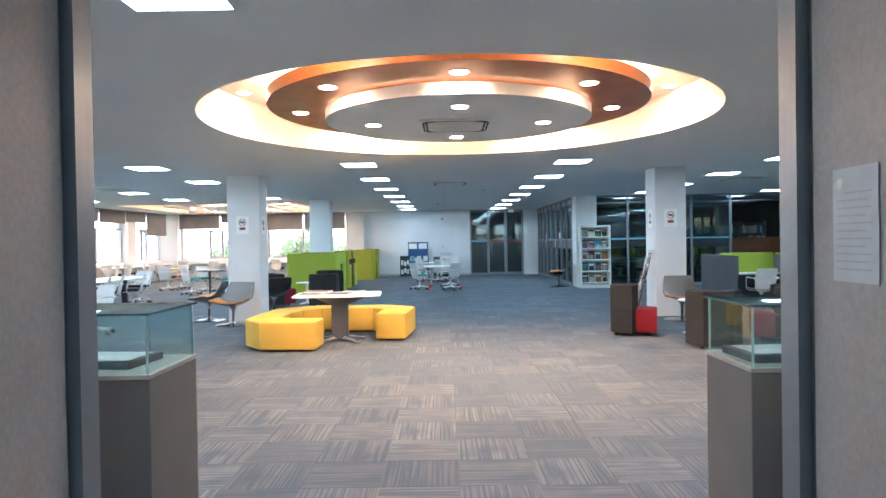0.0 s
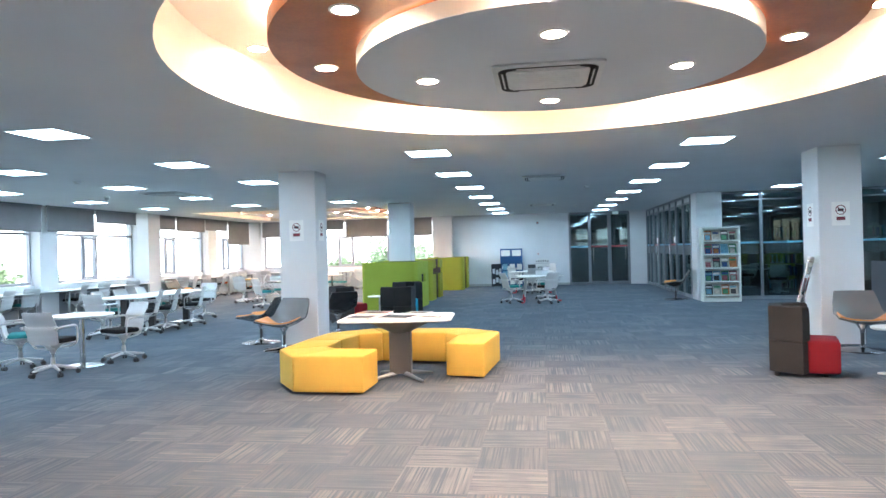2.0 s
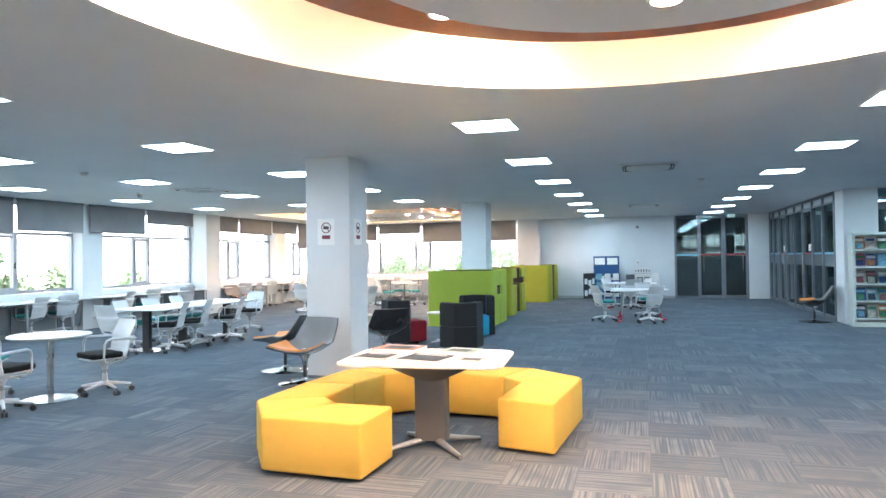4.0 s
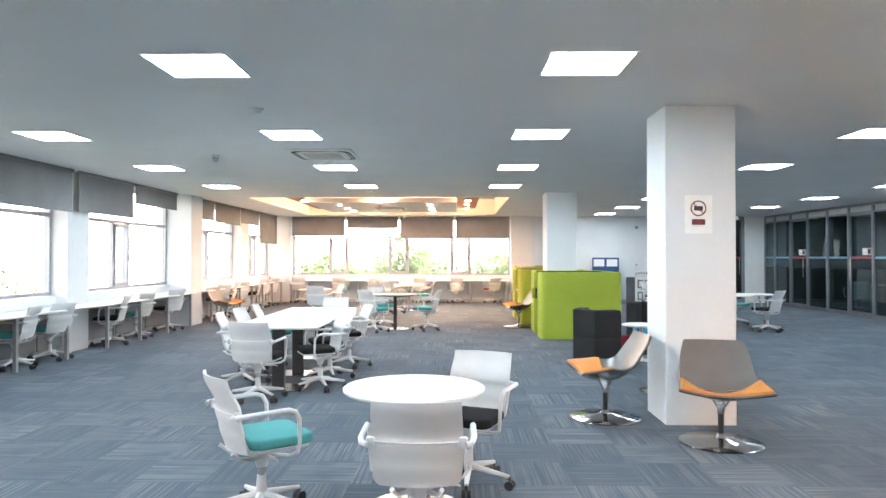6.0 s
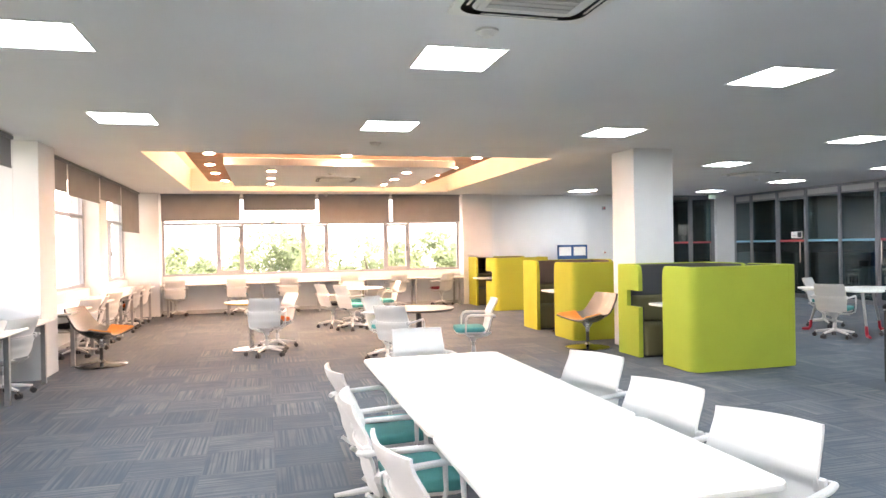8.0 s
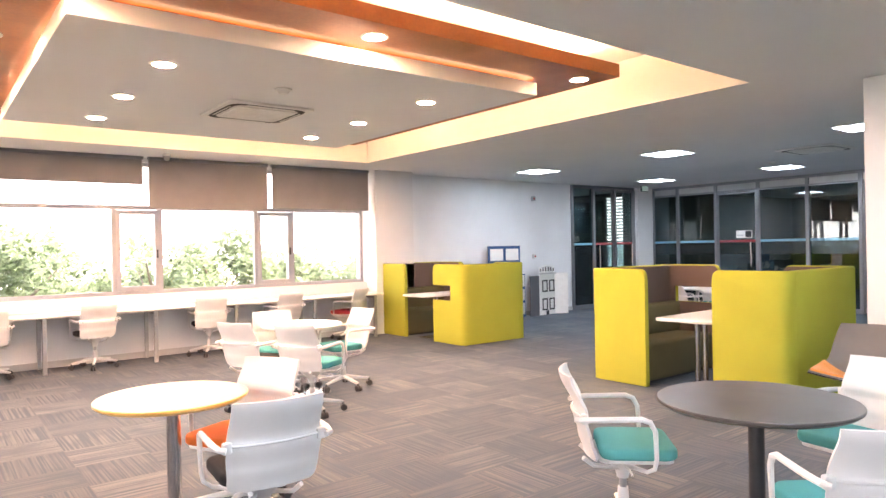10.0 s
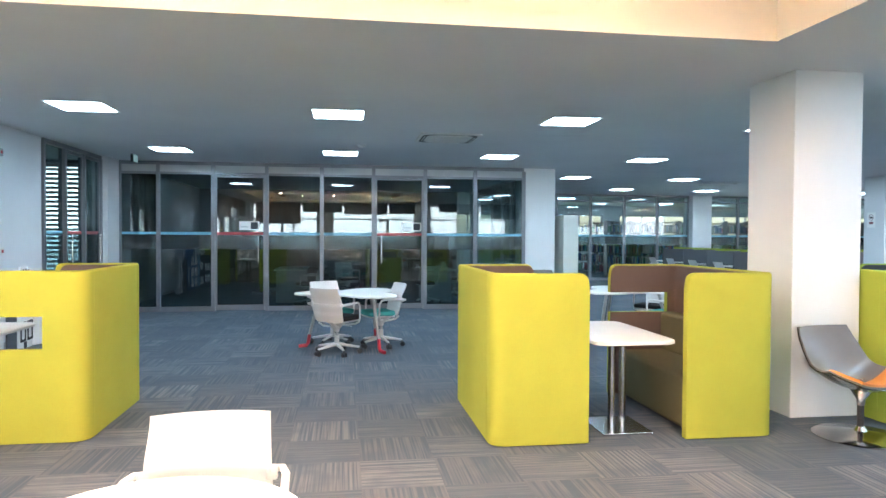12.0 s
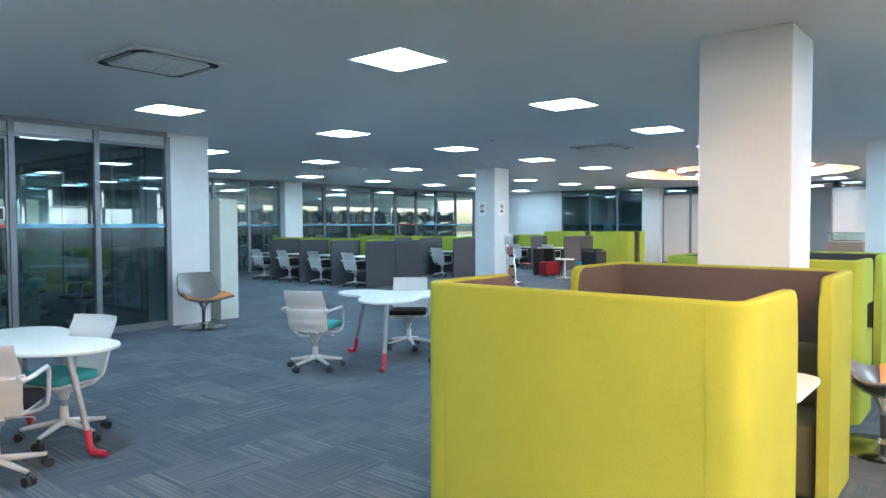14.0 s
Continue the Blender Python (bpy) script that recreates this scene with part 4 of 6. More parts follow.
def tree(x, y, h, r, seed):
    rg = random.Random(seed)
    th = thing("tree", "leafy green broadleaf tree outside the windows", "tree", "trees outside", m=pose(x, y, -5.0))
    bm = B()
    tube(bm, [(0, 0, 0), (0.1, 0.05, h * 0.3), (0.0, 0.1, h * 0.6), (0.1, 0, h * 0.72)], [0.2, 0.15, 0.1, 0.03], 8)
    for k in range(7):
        a = rg.uniform(0, 6.28)
        z = h * rg.uniform(0.35, 0.7)
        tube(bm, [(0.03, 0.05, z), (r * 0.4 * math.cos(a), r * 0.4 * math.sin(a), z + h * 0.1), (r * 0.8 * math.cos(a), r * 0.8 * math.sin(a), z + h * 0.2)], [0.07, 0.045, 0.015], 6)
    part("trunk", bm, M_BARK, th, smooth=True)
    vs, fs = [], []
    clumps = []
    for k in range(30):
        a, q = rg.uniform(0, 6.28), math.sqrt(rg.random())
        clumps.append((r * q * math.cos(a), r * q * math.sin(a), h * (0.68 + 0.3 * rg.uniform(-1, 1) * math.sqrt(1.05 - q * q)), r * rg.uniform(0.16, 0.34)))
    for cx, cy, cz, cr in clumps:
        for j in range(190):
            d = Vector((rg.gauss(0, 1), rg.gauss(0, 1), rg.gauss(0, 1))).normalized() * cr * rg.uniform(0.55, 1.05)
            p = Vector((cx, cy, cz)) + d
            u = Vector((rg.gauss(0, 1), rg.gauss(0, 1), rg.gauss(0, 0.6))).normalized()
            w = u.orthogonal().normalized()
            s = rg.uniform(0.07, 0.14)
            i = len(vs)
            vs += [p - u * s, p + w * s * 0.5, p + u * s, p - w * s * 0.5]
            fs.append((i, i + 1, i + 2, i + 3))
    me = bpy.data.meshes.new("crown")
    me.from_pydata(vs, [], fs)
    me.materials.append(M_LEAF)
    c = new("crown", me)
    c.parent = th
    return th


for k, (x, y, h, r) in enumerate(((-11.8, 43.0, 6.7, 2.2), (-9.2, 41.5, 7.3, 2.2), (-7.0, 43.5, 6.5, 1.9), (-5.2, 41.5, 7.5, 2.0), (-2.8, 43.0, 7.3, 2.1), (-0.2, 44.0, 6.7, 2.0), (2.2, 43.0, 7.1, 2.2), (-14.5, 50.0, 6.4, 3.0), (-4.0, 52.0, 6.5, 3.2), (4.5, 51.0, 6.8, 3.2), (-20.3, 21.8, 7.5, 2.5), (-25.5, 26.0, 6.3, 2.4), (-25.0, 33.5, 6.2, 2.6), (-24.0, 15.0, 6.2, 2.4), (-13.6, 40.5, 7.5, 2.0), (-10.5, 45.0, 7.1, 2.4), (-3.9, 45.5, 7.0, 2.3), (-8.0, 48.0, 6.9, 2.7), (0.9, 47.0, 7.0, 2.5))):
    tree(x, y, h, r, 10 + k)

# ---- furniture ----


def sheet(bm, fn, nu, nv, thick):
    """A thin shaped shell: fn(u, v) for u, v in 0..1, thickened by thick along its normal."""
    g = [[Vector(fn(i / nu, j / nv)) for i in range(nu + 1)] for j in range(nv + 1)]
    nm = [[None] * (nu + 1) for j in range(nv + 1)]
    for j in range(nv + 1):
        for i in range(nu + 1):
            du = g[j][min(i + 1, nu)] - g[j][max(i - 1, 0)]
            dv = g[min(j + 1, nv)][i] - g[max(j - 1, 0)][i]
            nm[j][i] = du.cross(dv).normalized()
    a = [[bm.verts.new(g[j][i] + nm[j][i] * thick / 2) for i in range(nu + 1)] for j in range(nv + 1)]
    b = [[bm.verts.new(g[j][i] - nm[j][i] * thick / 2) for i in range(nu + 1)] for j in range(nv + 1)]
    for j in range(nv):
        for i in range(nu):
            bm.faces.new((a[j][i], a[j][i + 1], a[j + 1][i + 1], a[j + 1][i]))
            bm.faces.new((b[j][i], b[j + 1][i], b[j + 1][i + 1], b[j][i + 1]))
    for j in range(nv):
        bm.faces.new((a[j][0], a[j + 1][0], b[j + 1][0], b[j][0]))
        bm.faces.new((a[j][nu], b[j][nu], b[j + 1][nu], a[j + 1][nu]))
    for i in range(nu):
        bm.faces.new((a[0][i], b[0][i], b[0][i + 1], a[0][i + 1]))
        bm.faces.new((a[nv][i], a[nv][i + 1], b[nv][i + 1], b[nv][i]))
    bmesh.ops.recalc_face_normals(bm, faces=bm.faces)
    return bm


def lerp(tab, t):
    for (a, va), (b, vb) in zip(tab, tab[1:]):
        if t <= b:
            k = (t - a) / (b - a)
            k = k * k * (3 - 2 * k)
            return va + (vb - va) * k
    return tab[-1][1]


CHAIRS = {}
PAD = dict(teal=(M_TEAL, "teal"), black=(M_BLACKPAD, "black"), orange=(M_ORANGEPAD, "orange"), red=(M_REDPAD, "red"))


def office_chair(x, y, face, pad, group="office chairs"):
    """White swivel chair; face: degrees to which its front looks."""
    m = pose(x, y, 0, 0, 0, face - 90)
    if pad in CHAIRS:
        ob = copy_thing(CHAIRS[pad], m)
        ob["group"] = group
        return ob
    th = thing("office_chair", "white plastic swivel chair with a %s seat pad on castors" % PAD[pad][1], "office chair", group, m=m)
    CHAIRS[pad] = th
    wide = [(0, 0.185), (0.03, 0.203), (0.08, 0.213), (0.45, 0.224), (0.52, 0.227), (0.56, 0.220), (1, 0.212)]
    lean = [(0, -0.195), (0.25, -0.225), (0.50, -0.250), (0.54, -0.243), (1, -0.320)]

    def back(u, v):
        w = lerp(wide, v)
        s = u * 2 - 1
        return (s * w, lerp(lean, v) + 0.045 * s * s, 0.425 + 0.43 * v)
    part("backrest", sheet(B(), back, 12, 26, 0.014), M_WHITE, th, smooth=True)
    part("back_fold", tube(B(), [(0.222 * (q / 4 - 1), -0.262 + 0.045 * (q / 4 - 1) ** 2, 0.650) for q in range(9)], 0.006, 6), M_WHITE, th, smooth=True)
    for s in (-1, 1):
        part("arm_bracket", box(B(), s * 0.222 - 0.022, s * 0.222 + 0.022, -0.232, -0.195, 0.618, 0.672, 0.010), M_WHITE, th, smooth=True)
    bm = B()
    prism(bm, [(px, py) for px, py in round_rect(-0.225, 0.225, -0.135, 0.25, 0.07)], 0.435, 0.495, 0.02, 3)
    part("seat_pad", bm, PAD[pad][0], th, "%s fabric seat pad" % PAD[pad][1], smooth=True)
    part("seat_pan", prism(B(), round_rect(-0.205, 0.205, -0.14, 0.235, 0.06), 0.415, 0.436, 0.006), M_WHITE, th, smooth=True)
    for s in (-1, 1):
        pts = [(s * 0.235, -0.255, 0.645), (s * 0.262, -0.24, 0.65), (s * 0.275, -0.16, 0.655), (s * 0.275, 0.06, 0.66), (s * 0.272, 0.10, 0.645), (s * 0.268, 0.125, 0.60), (s * 0.262, 0.13, 0.46), (s * 0.255, 0.12, 0.41), (s * 0.22, 0.09, 0.385), (s * 0.06, 0.0, 0.37)]
        part("armrest", tube(B(), pts, [0.014, 0.014, 0.015, 0.015, 0.014, 0.013, 0.011, 0.011, 0.011, 0.011], 8), M_WHITE, th, smooth=True)
        part("back_stay", tube(B(), [(s * 0.12, -0.215, 0.42), (s * 0.10, -0.16, 0.375), (s * 0.04, -0.02, 0.345)], 0.012, 7), M_WHITE, th, smooth=True)
    part("mechanism", lathe(B(), [(0, 0.285), (0.030, 0.285), (0.038, 0.32), (0.085, 0.375), (0.12, 0.405), (0.12, 0.416), (0, 0.416)], n=16), M_WHITE, th, smooth=True)
    bm = B()
    cyl(bm, 0, 0, 0.10, 0.235, 0.034, 0.027, 14)
    part("column", bm, M_WHITE, th, smooth=True)
    part("gas_spring", cyl(B(), 0, 0, 0.235, 0.29, 0.019, n=12), M_STEEL, th, smooth=True)
    part("lever", tube(B(), [(0.05, 0.0, 0.37), (0.19, 0.02, 0.365), (0.21, 0.02, 0.36)], 0.006, 6), M_WHITE, th)
    for k in range(5):
        a = radians(90 + 72 * k + 18)
        c, s = math.cos(a), math.sin(a)
        part("base_arm", tube(B(), [(c * 0.02, s * 0.02, 0.125), (c * 0.15, s * 0.15, 0.105), (c * 0.285, s * 0.285, 0.085)], [0.022, 0.019, 0.013], 8), M_WHITE, th, smooth=True)
        cs = part("castor", tube(B(), [(c * 0.285, s * 0.285, 0.085), (c * 0.285, s * 0.285, 0.055)], 0.010, 6), M_BLACK, th)
        for d in (-0.017, 0.017):
            bm = cyl(B(), 0, 0, -0.012, 0.012, 0.031, n=12)
            bm.transform(pose(c * 0.29 - s * d, s * 0.29 + c * d, 0.032, 0, 0, math.degrees(a)) @ pose(0, 0, 0, 90, 0, 0))
            part("castor_wheel", bm, M_BLACK, cs, smooth=True)
    return th


LOUNGE = []


def lounge_chair(x, y, face):
    m = pose(x, y, 0, 0, 0, face - 90)
    if LOUNGE:
        return copy_thing(LOUNGE[0], m)
    th = thing("lounge_chair", "grey shell lounge chair with orange leather seat on a steel disc", "lounge chair", "shell lounge chairs", m=m)
    LOUNGE.append(th)
    py = [(0, 0.32), (0.22, 0.14), (0.42, -0.06), (0.60, -0.19), (1, -0.39)]
    pz = [(0, 0.43), (0.22, 0.385), (0.42, 0.372), (0.60, 0.45), (1, 0.82)]
    pw = [(0, 0.355), (0.3, 0.325), (0.6, 0.305), (0.9, 0.275), (1, 0.24)]

    def lin(tab, t):
        for (a, va), (b, vb) in zip(tab, tab[1:]):
            if t <= b:
                return va + (vb - va) * (t - a) / (b - a)
        return tab[-1][1]

    def sm(tab, t):
        return (lin(tab, max(0, t - 0.07)) + 2 * lin(tab, t) + lin(tab, min(1, t + 0.07))) / 4

    def surf(u, v):
        s = u * 2 - 1
        rise = 0.145 * max(0.0, 1 - abs(v - 0.35) / 0.55)
        return (s * sm(pw, v), sm(py, v) - 0.07 * (1 - s * s) * max(0, 1 - v / 0.25) + 0.05 * s * s * max(0, v - 0.4), sm(pz, v) + s * s * rise)
    part("shell", sheet(B(), surf, 14, 20, 0.012), M_SHELL, th, "grey moulded inner shell", smooth=True)

    def outer(u, v):
        e = 1e-3
        p = Vector(surf(u, v))
        du = Vector(surf(min(1, u + e), v)) - Vector(surf(max(0, u - e), v))
        dv = Vector(surf(u, min(1, v + e))) - Vector(surf(u, max(0, v - e)))
        n = du.cross(dv).normalized()
        return p + n * (-0.013 if n.z * 1.0 + n.y * 0.8 > 0 else 0.013)
    part("outer_shell", sheet(B(), outer, 14, 20, 0.010), M_BLACKSHELL, th, "black lacquered outer shell", smooth=True)

    def seat(u, v):
        x0, y0, z0 = surf(0.02 + 0.96 * u, 0.01 + 0.37 * v)
        return (x0, y0 + 0.004 * v, z0 + 0.018 + 0.004 * math.sin(math.pi * v))
    part("seat_leather", sheet(B(), seat, 14, 10, 0.018), M_ORANGELEATHER, th, "orange leather seat", smooth=True)
    for s in (-0.11, 0.11):
        part("seat_stud", box(B(), s - 0.05, s + 0.05, -0.100, -0.075, 0.408, 0.425, 0.006), M_CHROME, th, "bright metal seat clip", smooth=True)
    part("base_disc", lathe(B(), [(0.0, 0.004), (0.325, 0.004), (0.33, 0.010), (0.32, 0.016), (0.12, 0.034), (0.05, 0.052), (0.03, 0.085), (0.0, 0.085)], n=40), M_POLISHED, th, "brushed steel base disc", smooth=True)
    part("post", cyl(B(), 0, 0, 0.08, 0.25, 0.024, n=16), M_BLACK, th, smooth=True)
    part("collar", lathe(B(), [(0.0, 0.245), (0.028, 0.245), (0.032, 0.29), (0.085, 0.372), (0.0, 0.372)], n=20), M_CHROME, th, smooth=True)
    return th


def round_table(x, y, r, top, label, leg, base=0.29, h=0.74):
    th = thing("round_table", label, "table", m=pose(x, y, 0))
    part("tabletop", lathe(B(), [(0, h - 0.028), (r - 0.02, h - 0.028), (r, h - 0.014), (r, h - 0.004), (r - 0.004, h), (0, h)], n=48), top, th, smooth=True)
    part("column", cyl(B(), 0, 0, 0.02, h - 0.028, 0.038, n=20), leg, th, smooth=True)
    part("base_disc", lathe(B(), [(0, 0.002), (base, 0.002), (base, 0.010), (base - 0.02, 0.016), (0.06, 0.024), (0.0, 0.024)], n=40), M_CHROME, th, smooth=True)
    part("mount_plate", cyl(B(), 0, 0, h - 0.045, h - 0.027, 0.13, n=20), M_STEEL, th)
    return th


def wall_path(pts, r=0.13, n=6):
    """Round the inner corners of a polyline."""
    out = [Vector(pts[0])]
    for a, b, c in zip(pts, pts[1:], pts[2:]):
        a, b, c = Vector(a), Vector(b), Vector(c)
        d0, d1 = (a - b).normalized(), (c - b).normalized()
        p0, p1 = b + d0 * r, b + d1 * r
        for k in range(n + 1):
            t = k / n
            out.append((1 - t) ** 2 * p0 + 2 * t * (1 - t) * b + t * t * p1)
    out.append(Vector(pts[-1]))
    return out


def strip(bm, path, off0, off1, z0, z1, bevel=0.0, round_end=0.07):
    """An upright board that follows a path, between two sideways offsets."""
    def shifted(o):
        res = []
        for i, p in enumerate(path):
            d = (path[min(i + 1, len(path) - 1)] - path[max(i - 1, 0)]).normalized()
            res.append((p.x - d.y * o, p.y + d.x * o))
        return res
    a, b = shifted(off0), shifted(off1)
    n = len(a)
    col = [[bm.verts.new((x, y, z)) for x, y, z in ((*a[i], z0), (*a[i], z1), (*b[i], z1), (*b[i], z0))] for i in range(n)]
    for i in range(n - 1):
        for k in range(4):
            j = (k + 1) % 4
            bm.faces.new((col[i][k], col[i + 1][k], col[i + 1][j], col[i][j]))
    bm.faces.new(col[0])
    bm.faces.new(col[-1][::-1])
    bmesh.ops.recalc_face_normals(bm, faces=bm.faces)
    if bevel:
        ends = [e for c in (col[0], col[-1]) for e in bm.edges if {c[1], c[2]} == set(e.verts)]
        bmesh.ops.bevel(bm, geom=ends, offset=round_end, segments=5, affect='EDGES', profile=0.5)
        es = [e for e in bm.edges if all(v.co.z > z1 - 1e-4 for v in e.verts) and len(e.link_faces) == 2 and any(abs(f.normal.z) < 0.5 for f in e.link_faces)]
        bm.normal_update()
        es = [e for e in bm.edges if len(e.link_faces) == 2 and all(v.co.z > z0 + 0.01 for v in e.verts) and e.calc_face_angle(0) > 1.2 and max(v.co.z for v in e.verts) > z1 - round_end - 0.01]
        bmesh.ops.bevel(bm, geom=es, offset=bevel, segments=3, affect='EDGES', profile=0.5)
    return bm


BH = 1.25


def booth(x0, x1, y0, y1, end=0.73, west_notch="", east_notch="", east_end=0.73, label="", cut=0.30, zc=(0.68, 0.90), fabric_mat=None, lining_mat=None):
    """Two facing high-backed sofas. Notches cut the end panels at table height: 's', 'n' or both."""
    th = thing("booth_sofa", label or "lime felt high-backed booth sofa with brown lining", "booth sofa", "booth sofas")
    for half in "sn":
        yb, sg = (y0, 1) if half == "s" else (y1, -1)
        full = [(x0, yb + sg * end), (x0, yb), (x1, yb), (x1, yb + sg * east_end)]
        w0 = cut if half in west_notch else 0
        e0 = cut if half in east_notch else 0
        short = [(x0, yb + sg * (end - w0)), (x0, yb), (x1, yb), (x1, yb + sg * (east_end - e0))]
        inner = sg   # lining lies on the seat side
        levels = ((0.008, BH, full),) if not (w0 or e0) else ((0.008, zc[0], full), (zc[0], zc[1], short), (zc[1], BH, full))
        for z0, z1, line in levels:
            p = wall_path(line)
            part("outer_panel", strip(B(), p, 0.0, inner * 0.062, z0, z1, 0.018 if z1 == BH else 0.0), fabric_mat or M_GREEN, th, smooth=True)
            p2 = wall_path([Vector(line[0]) + Vector((0, 0 if w0 else -sg * 0.05)), line[1], line[2], Vector(line[3]) + Vector((0, 0 if e0 else -sg * 0.05))])
            part("lining", strip(B(), p2, inner * 0.063, inner * 0.08, z0, z1 - (0.012 if z1 == BH else 0), 0.01 if z1 == BH else 0.0), lining_mat or M_BROWNFELT, th, "brown felt lining", smooth=True)
        for sx in (x0 + 0.15, x1 - 0.15):
            part("seam", box(B(), sx - 0.002, sx + 0.002, min(yb, yb - sg * 0.002), max(yb, yb - sg * 0.002), 0.02, BH - 0.02), fabric_mat or M_GREEN, th)
        ya, yc = sorted((yb + sg * 0.08, yb + sg * 0.66))
        part("seat_cushion", box(B(), x0 + 0.085, x1 - 0.085, ya, yc, 0.025, 0.44, 0.04, 3), M_OLIVE, th, "olive fabric seat", smooth=True)
        ya, yc = sorted((yb + sg * 0.08, yb + sg * 0.24))
        part("back_cushion", box(B(), x0 + 0.085, x1 - 0.085, ya, yc, 0.43, 0.80, 0.045, 3), M_OLIVE, th, "olive fabric back cushion", smooth=True)
        part("plinth", box(B(), x0 + 0.1, x1 - 0.1, min(yb + sg * 0.09, yb + sg * 0.6), max(yb + sg * 0.09, yb + sg * 0.6), 0.0, 0.03), M_BLACK, th)
    return th


def booth_table(x0, x1, y0, y1, px):
    th = thing("booth_table", "white rounded table on twin steel posts inside a booth", "table", "booth tables")
    part("tabletop", prism(B(), round_rect(x0, x1, y0, y1, 0.12), 0.712, 0.74, 0.008), M_WHITETOP, th, smooth=True)
    ym = (y0 + y1) / 2
    for d in (-0.045, 0.045):
        part("post", cyl(B(), px, ym + d, 0.012, 0.712, 0.028, n=16), M_CHROME, th, smooth=True)
    part("base_plate", box(B(), px - 0.24, px + 0.24, ym - 0.2, ym + 0.2, 0.0, 0.014, 0.004), M_CHROME, th)
    return th


def hex_seat(x, y, face, pad, label):
    """Modular armchair: an angled charcoal back round a coloured hexagonal stool."""
    th = thing("modular_armchair", label, "armchair", "modular hexagonal armchairs", m=pose(x, y, 0, 0, 0, face - 90))
    q = 0.36
    hexa = [(q * math.cos(radians(60 * k)), q * math.sin(radians(60 * k))) for k in range(6)]
    outer = [(q * 1.0 * math.cos(radians(a)), q * 1.0 * math.sin(radians(a))) for a in (180, 240, 300, 360)]
    path = [Vector(p) for p in ((-q, 0.02), outer[1], outer[2], (q, 0.02))]
    part("lower_back", strip(B(), path, -0.02, 0.14, 0.05, 0.405, 0.012, 0.02), M_CHARCOAL, th, smooth=False)
    part("upper_back", strip(B(), path, -0.02, 0.14, 0.41, 0.80, 0.016, 0.03), M_CHARCOAL, th, smooth=False)
    pad_out = [(-0.25, -0.12), (-0.12, -0.17), (0.12, -0.17), (0.25, -0.12), (0.29, 0.14), (0.26, 0.38), (-0.26, 0.38), (-0.29, 0.14)]
    part("stool", prism(B(), pad_out, 0.05, 0.42, 0.03, 3), PADS[pad], th, "%s fabric stool" % pad, smooth=True)
    for fx, fy in ((-0.2, -0.25), (0.2, -0.25), (-0.14, 0.24), (0.14, 0.24)):
        part("foot", cyl(B(), fx, fy, 0.0, 0.052, 0.03, n=10), M_BLACK, th)
    return th


PADS = dict(red=M_REDPAD, blue=M_BLUEPAD)


def side_table(x, y):
    th = thing("side_table", "small round white side table on a white stand", "side table", "white side tables", m=pose(x, y, 0))
    part("tabletop", lathe(B(), [(0, 0.53), (0.265, 0.53), (0.275, 0.54), (0.27, 0.552), (0, 0.552)], n=40), M_WHITETOP, th, smooth=True)
    part("column", cyl(B(), 0, 0, 0.03, 0.53, 0.028, n=14), M_WHITE, th, smooth=True)
    for k in range(4):
        a = radians(45 + 90 * k)
        part("foot", tube(B(), [(0, 0, 0.035), (0.22 * math.cos(a), 0.22 * math.sin(a), 0.014)], [0.022, 0.013], 8), M_WHITE, th, smooth=True)
    return th


def trefoil_table(x, y, turn):
    th = thing("trefoil_table", "white three-lobed table on silver legs with red feet", "table", "three-lobed tables", m=pose(x, y, 0, 0, 0, turn))
    out = []
    for k in range(72):
        a = 2 * math.pi * k / 72
        r = 0.60 + 0.20 * math.cos(3 * a)
        out.append((r * math.cos(a), r * math.sin(a)))
    part("tabletop", prism(B(), out, 0.715, 0.74, 0.008), M_WHITETOP, th, smooth=True)
    for k in range(3):
        a = radians(120 * k)
        c, s = math.cos(a), math.sin(a)
        lg = part("leg", tube(B(), [(0.46 * c, 0.46 * s, 0.715), (0.60 * c, 0.60 * s, 0.17)], [0.024, 0.020], 12), M_STEEL, th, "silver tapered leg", smooth=True)
        part("foot", tube(B(), [(0.60 * c, 0.60 * s, 0.18), (0.615 * c, 0.615 * s, 0.07), (0.64 * c, 0.64 * s, 0.032), (0.74 * c, 0.74 * s, 0.025)], [0.022, 0.024, 0.026, 0.022], 10), M_RED, lg, "red hockey-stick foot", smooth=True)
    return th


def book(x, y, z, w, d, h, turn, cover, name="book", label="closed hardback book lying flat"):
    th = thing(name, label, "book", m=pose(x, y, z, 0, 0, turn))
    part("page_block", box(B(), -w / 2 + 0.004, w / 2 - 0.004, -d / 2 + 0.002, d / 2 - 0.004, 0.003, h - 0.003), M_PAPER, th)
    bm = B()
    box(bm, -w / 2, w / 2, -d / 2, d / 2, 0, 0.003)
    box(bm, -w / 2, w / 2, -d / 2, d / 2, h - 0.003, h)
    box(bm, -w / 2, -w / 2 + 0.003, -d / 2, d / 2, 0.003, h - 0.003)
    part("cover", bm, cover, th)
    part("title_bar", box(B(), -w / 2 + 0.03, w / 2 - 0.05, d / 2 - 0.07, d / 2 - 0.035, h + 0.0004, h + 0.0012), M_NOTICE, th, "pale printed title bar")
    part("cover_picture", box(B(), -w * 0.28, w * 0.32, -d * 0.36, d * 0.16, h + 0.0004, h + 0.0012), M_GRILLE, th, "dark printed cover picture")
    return th

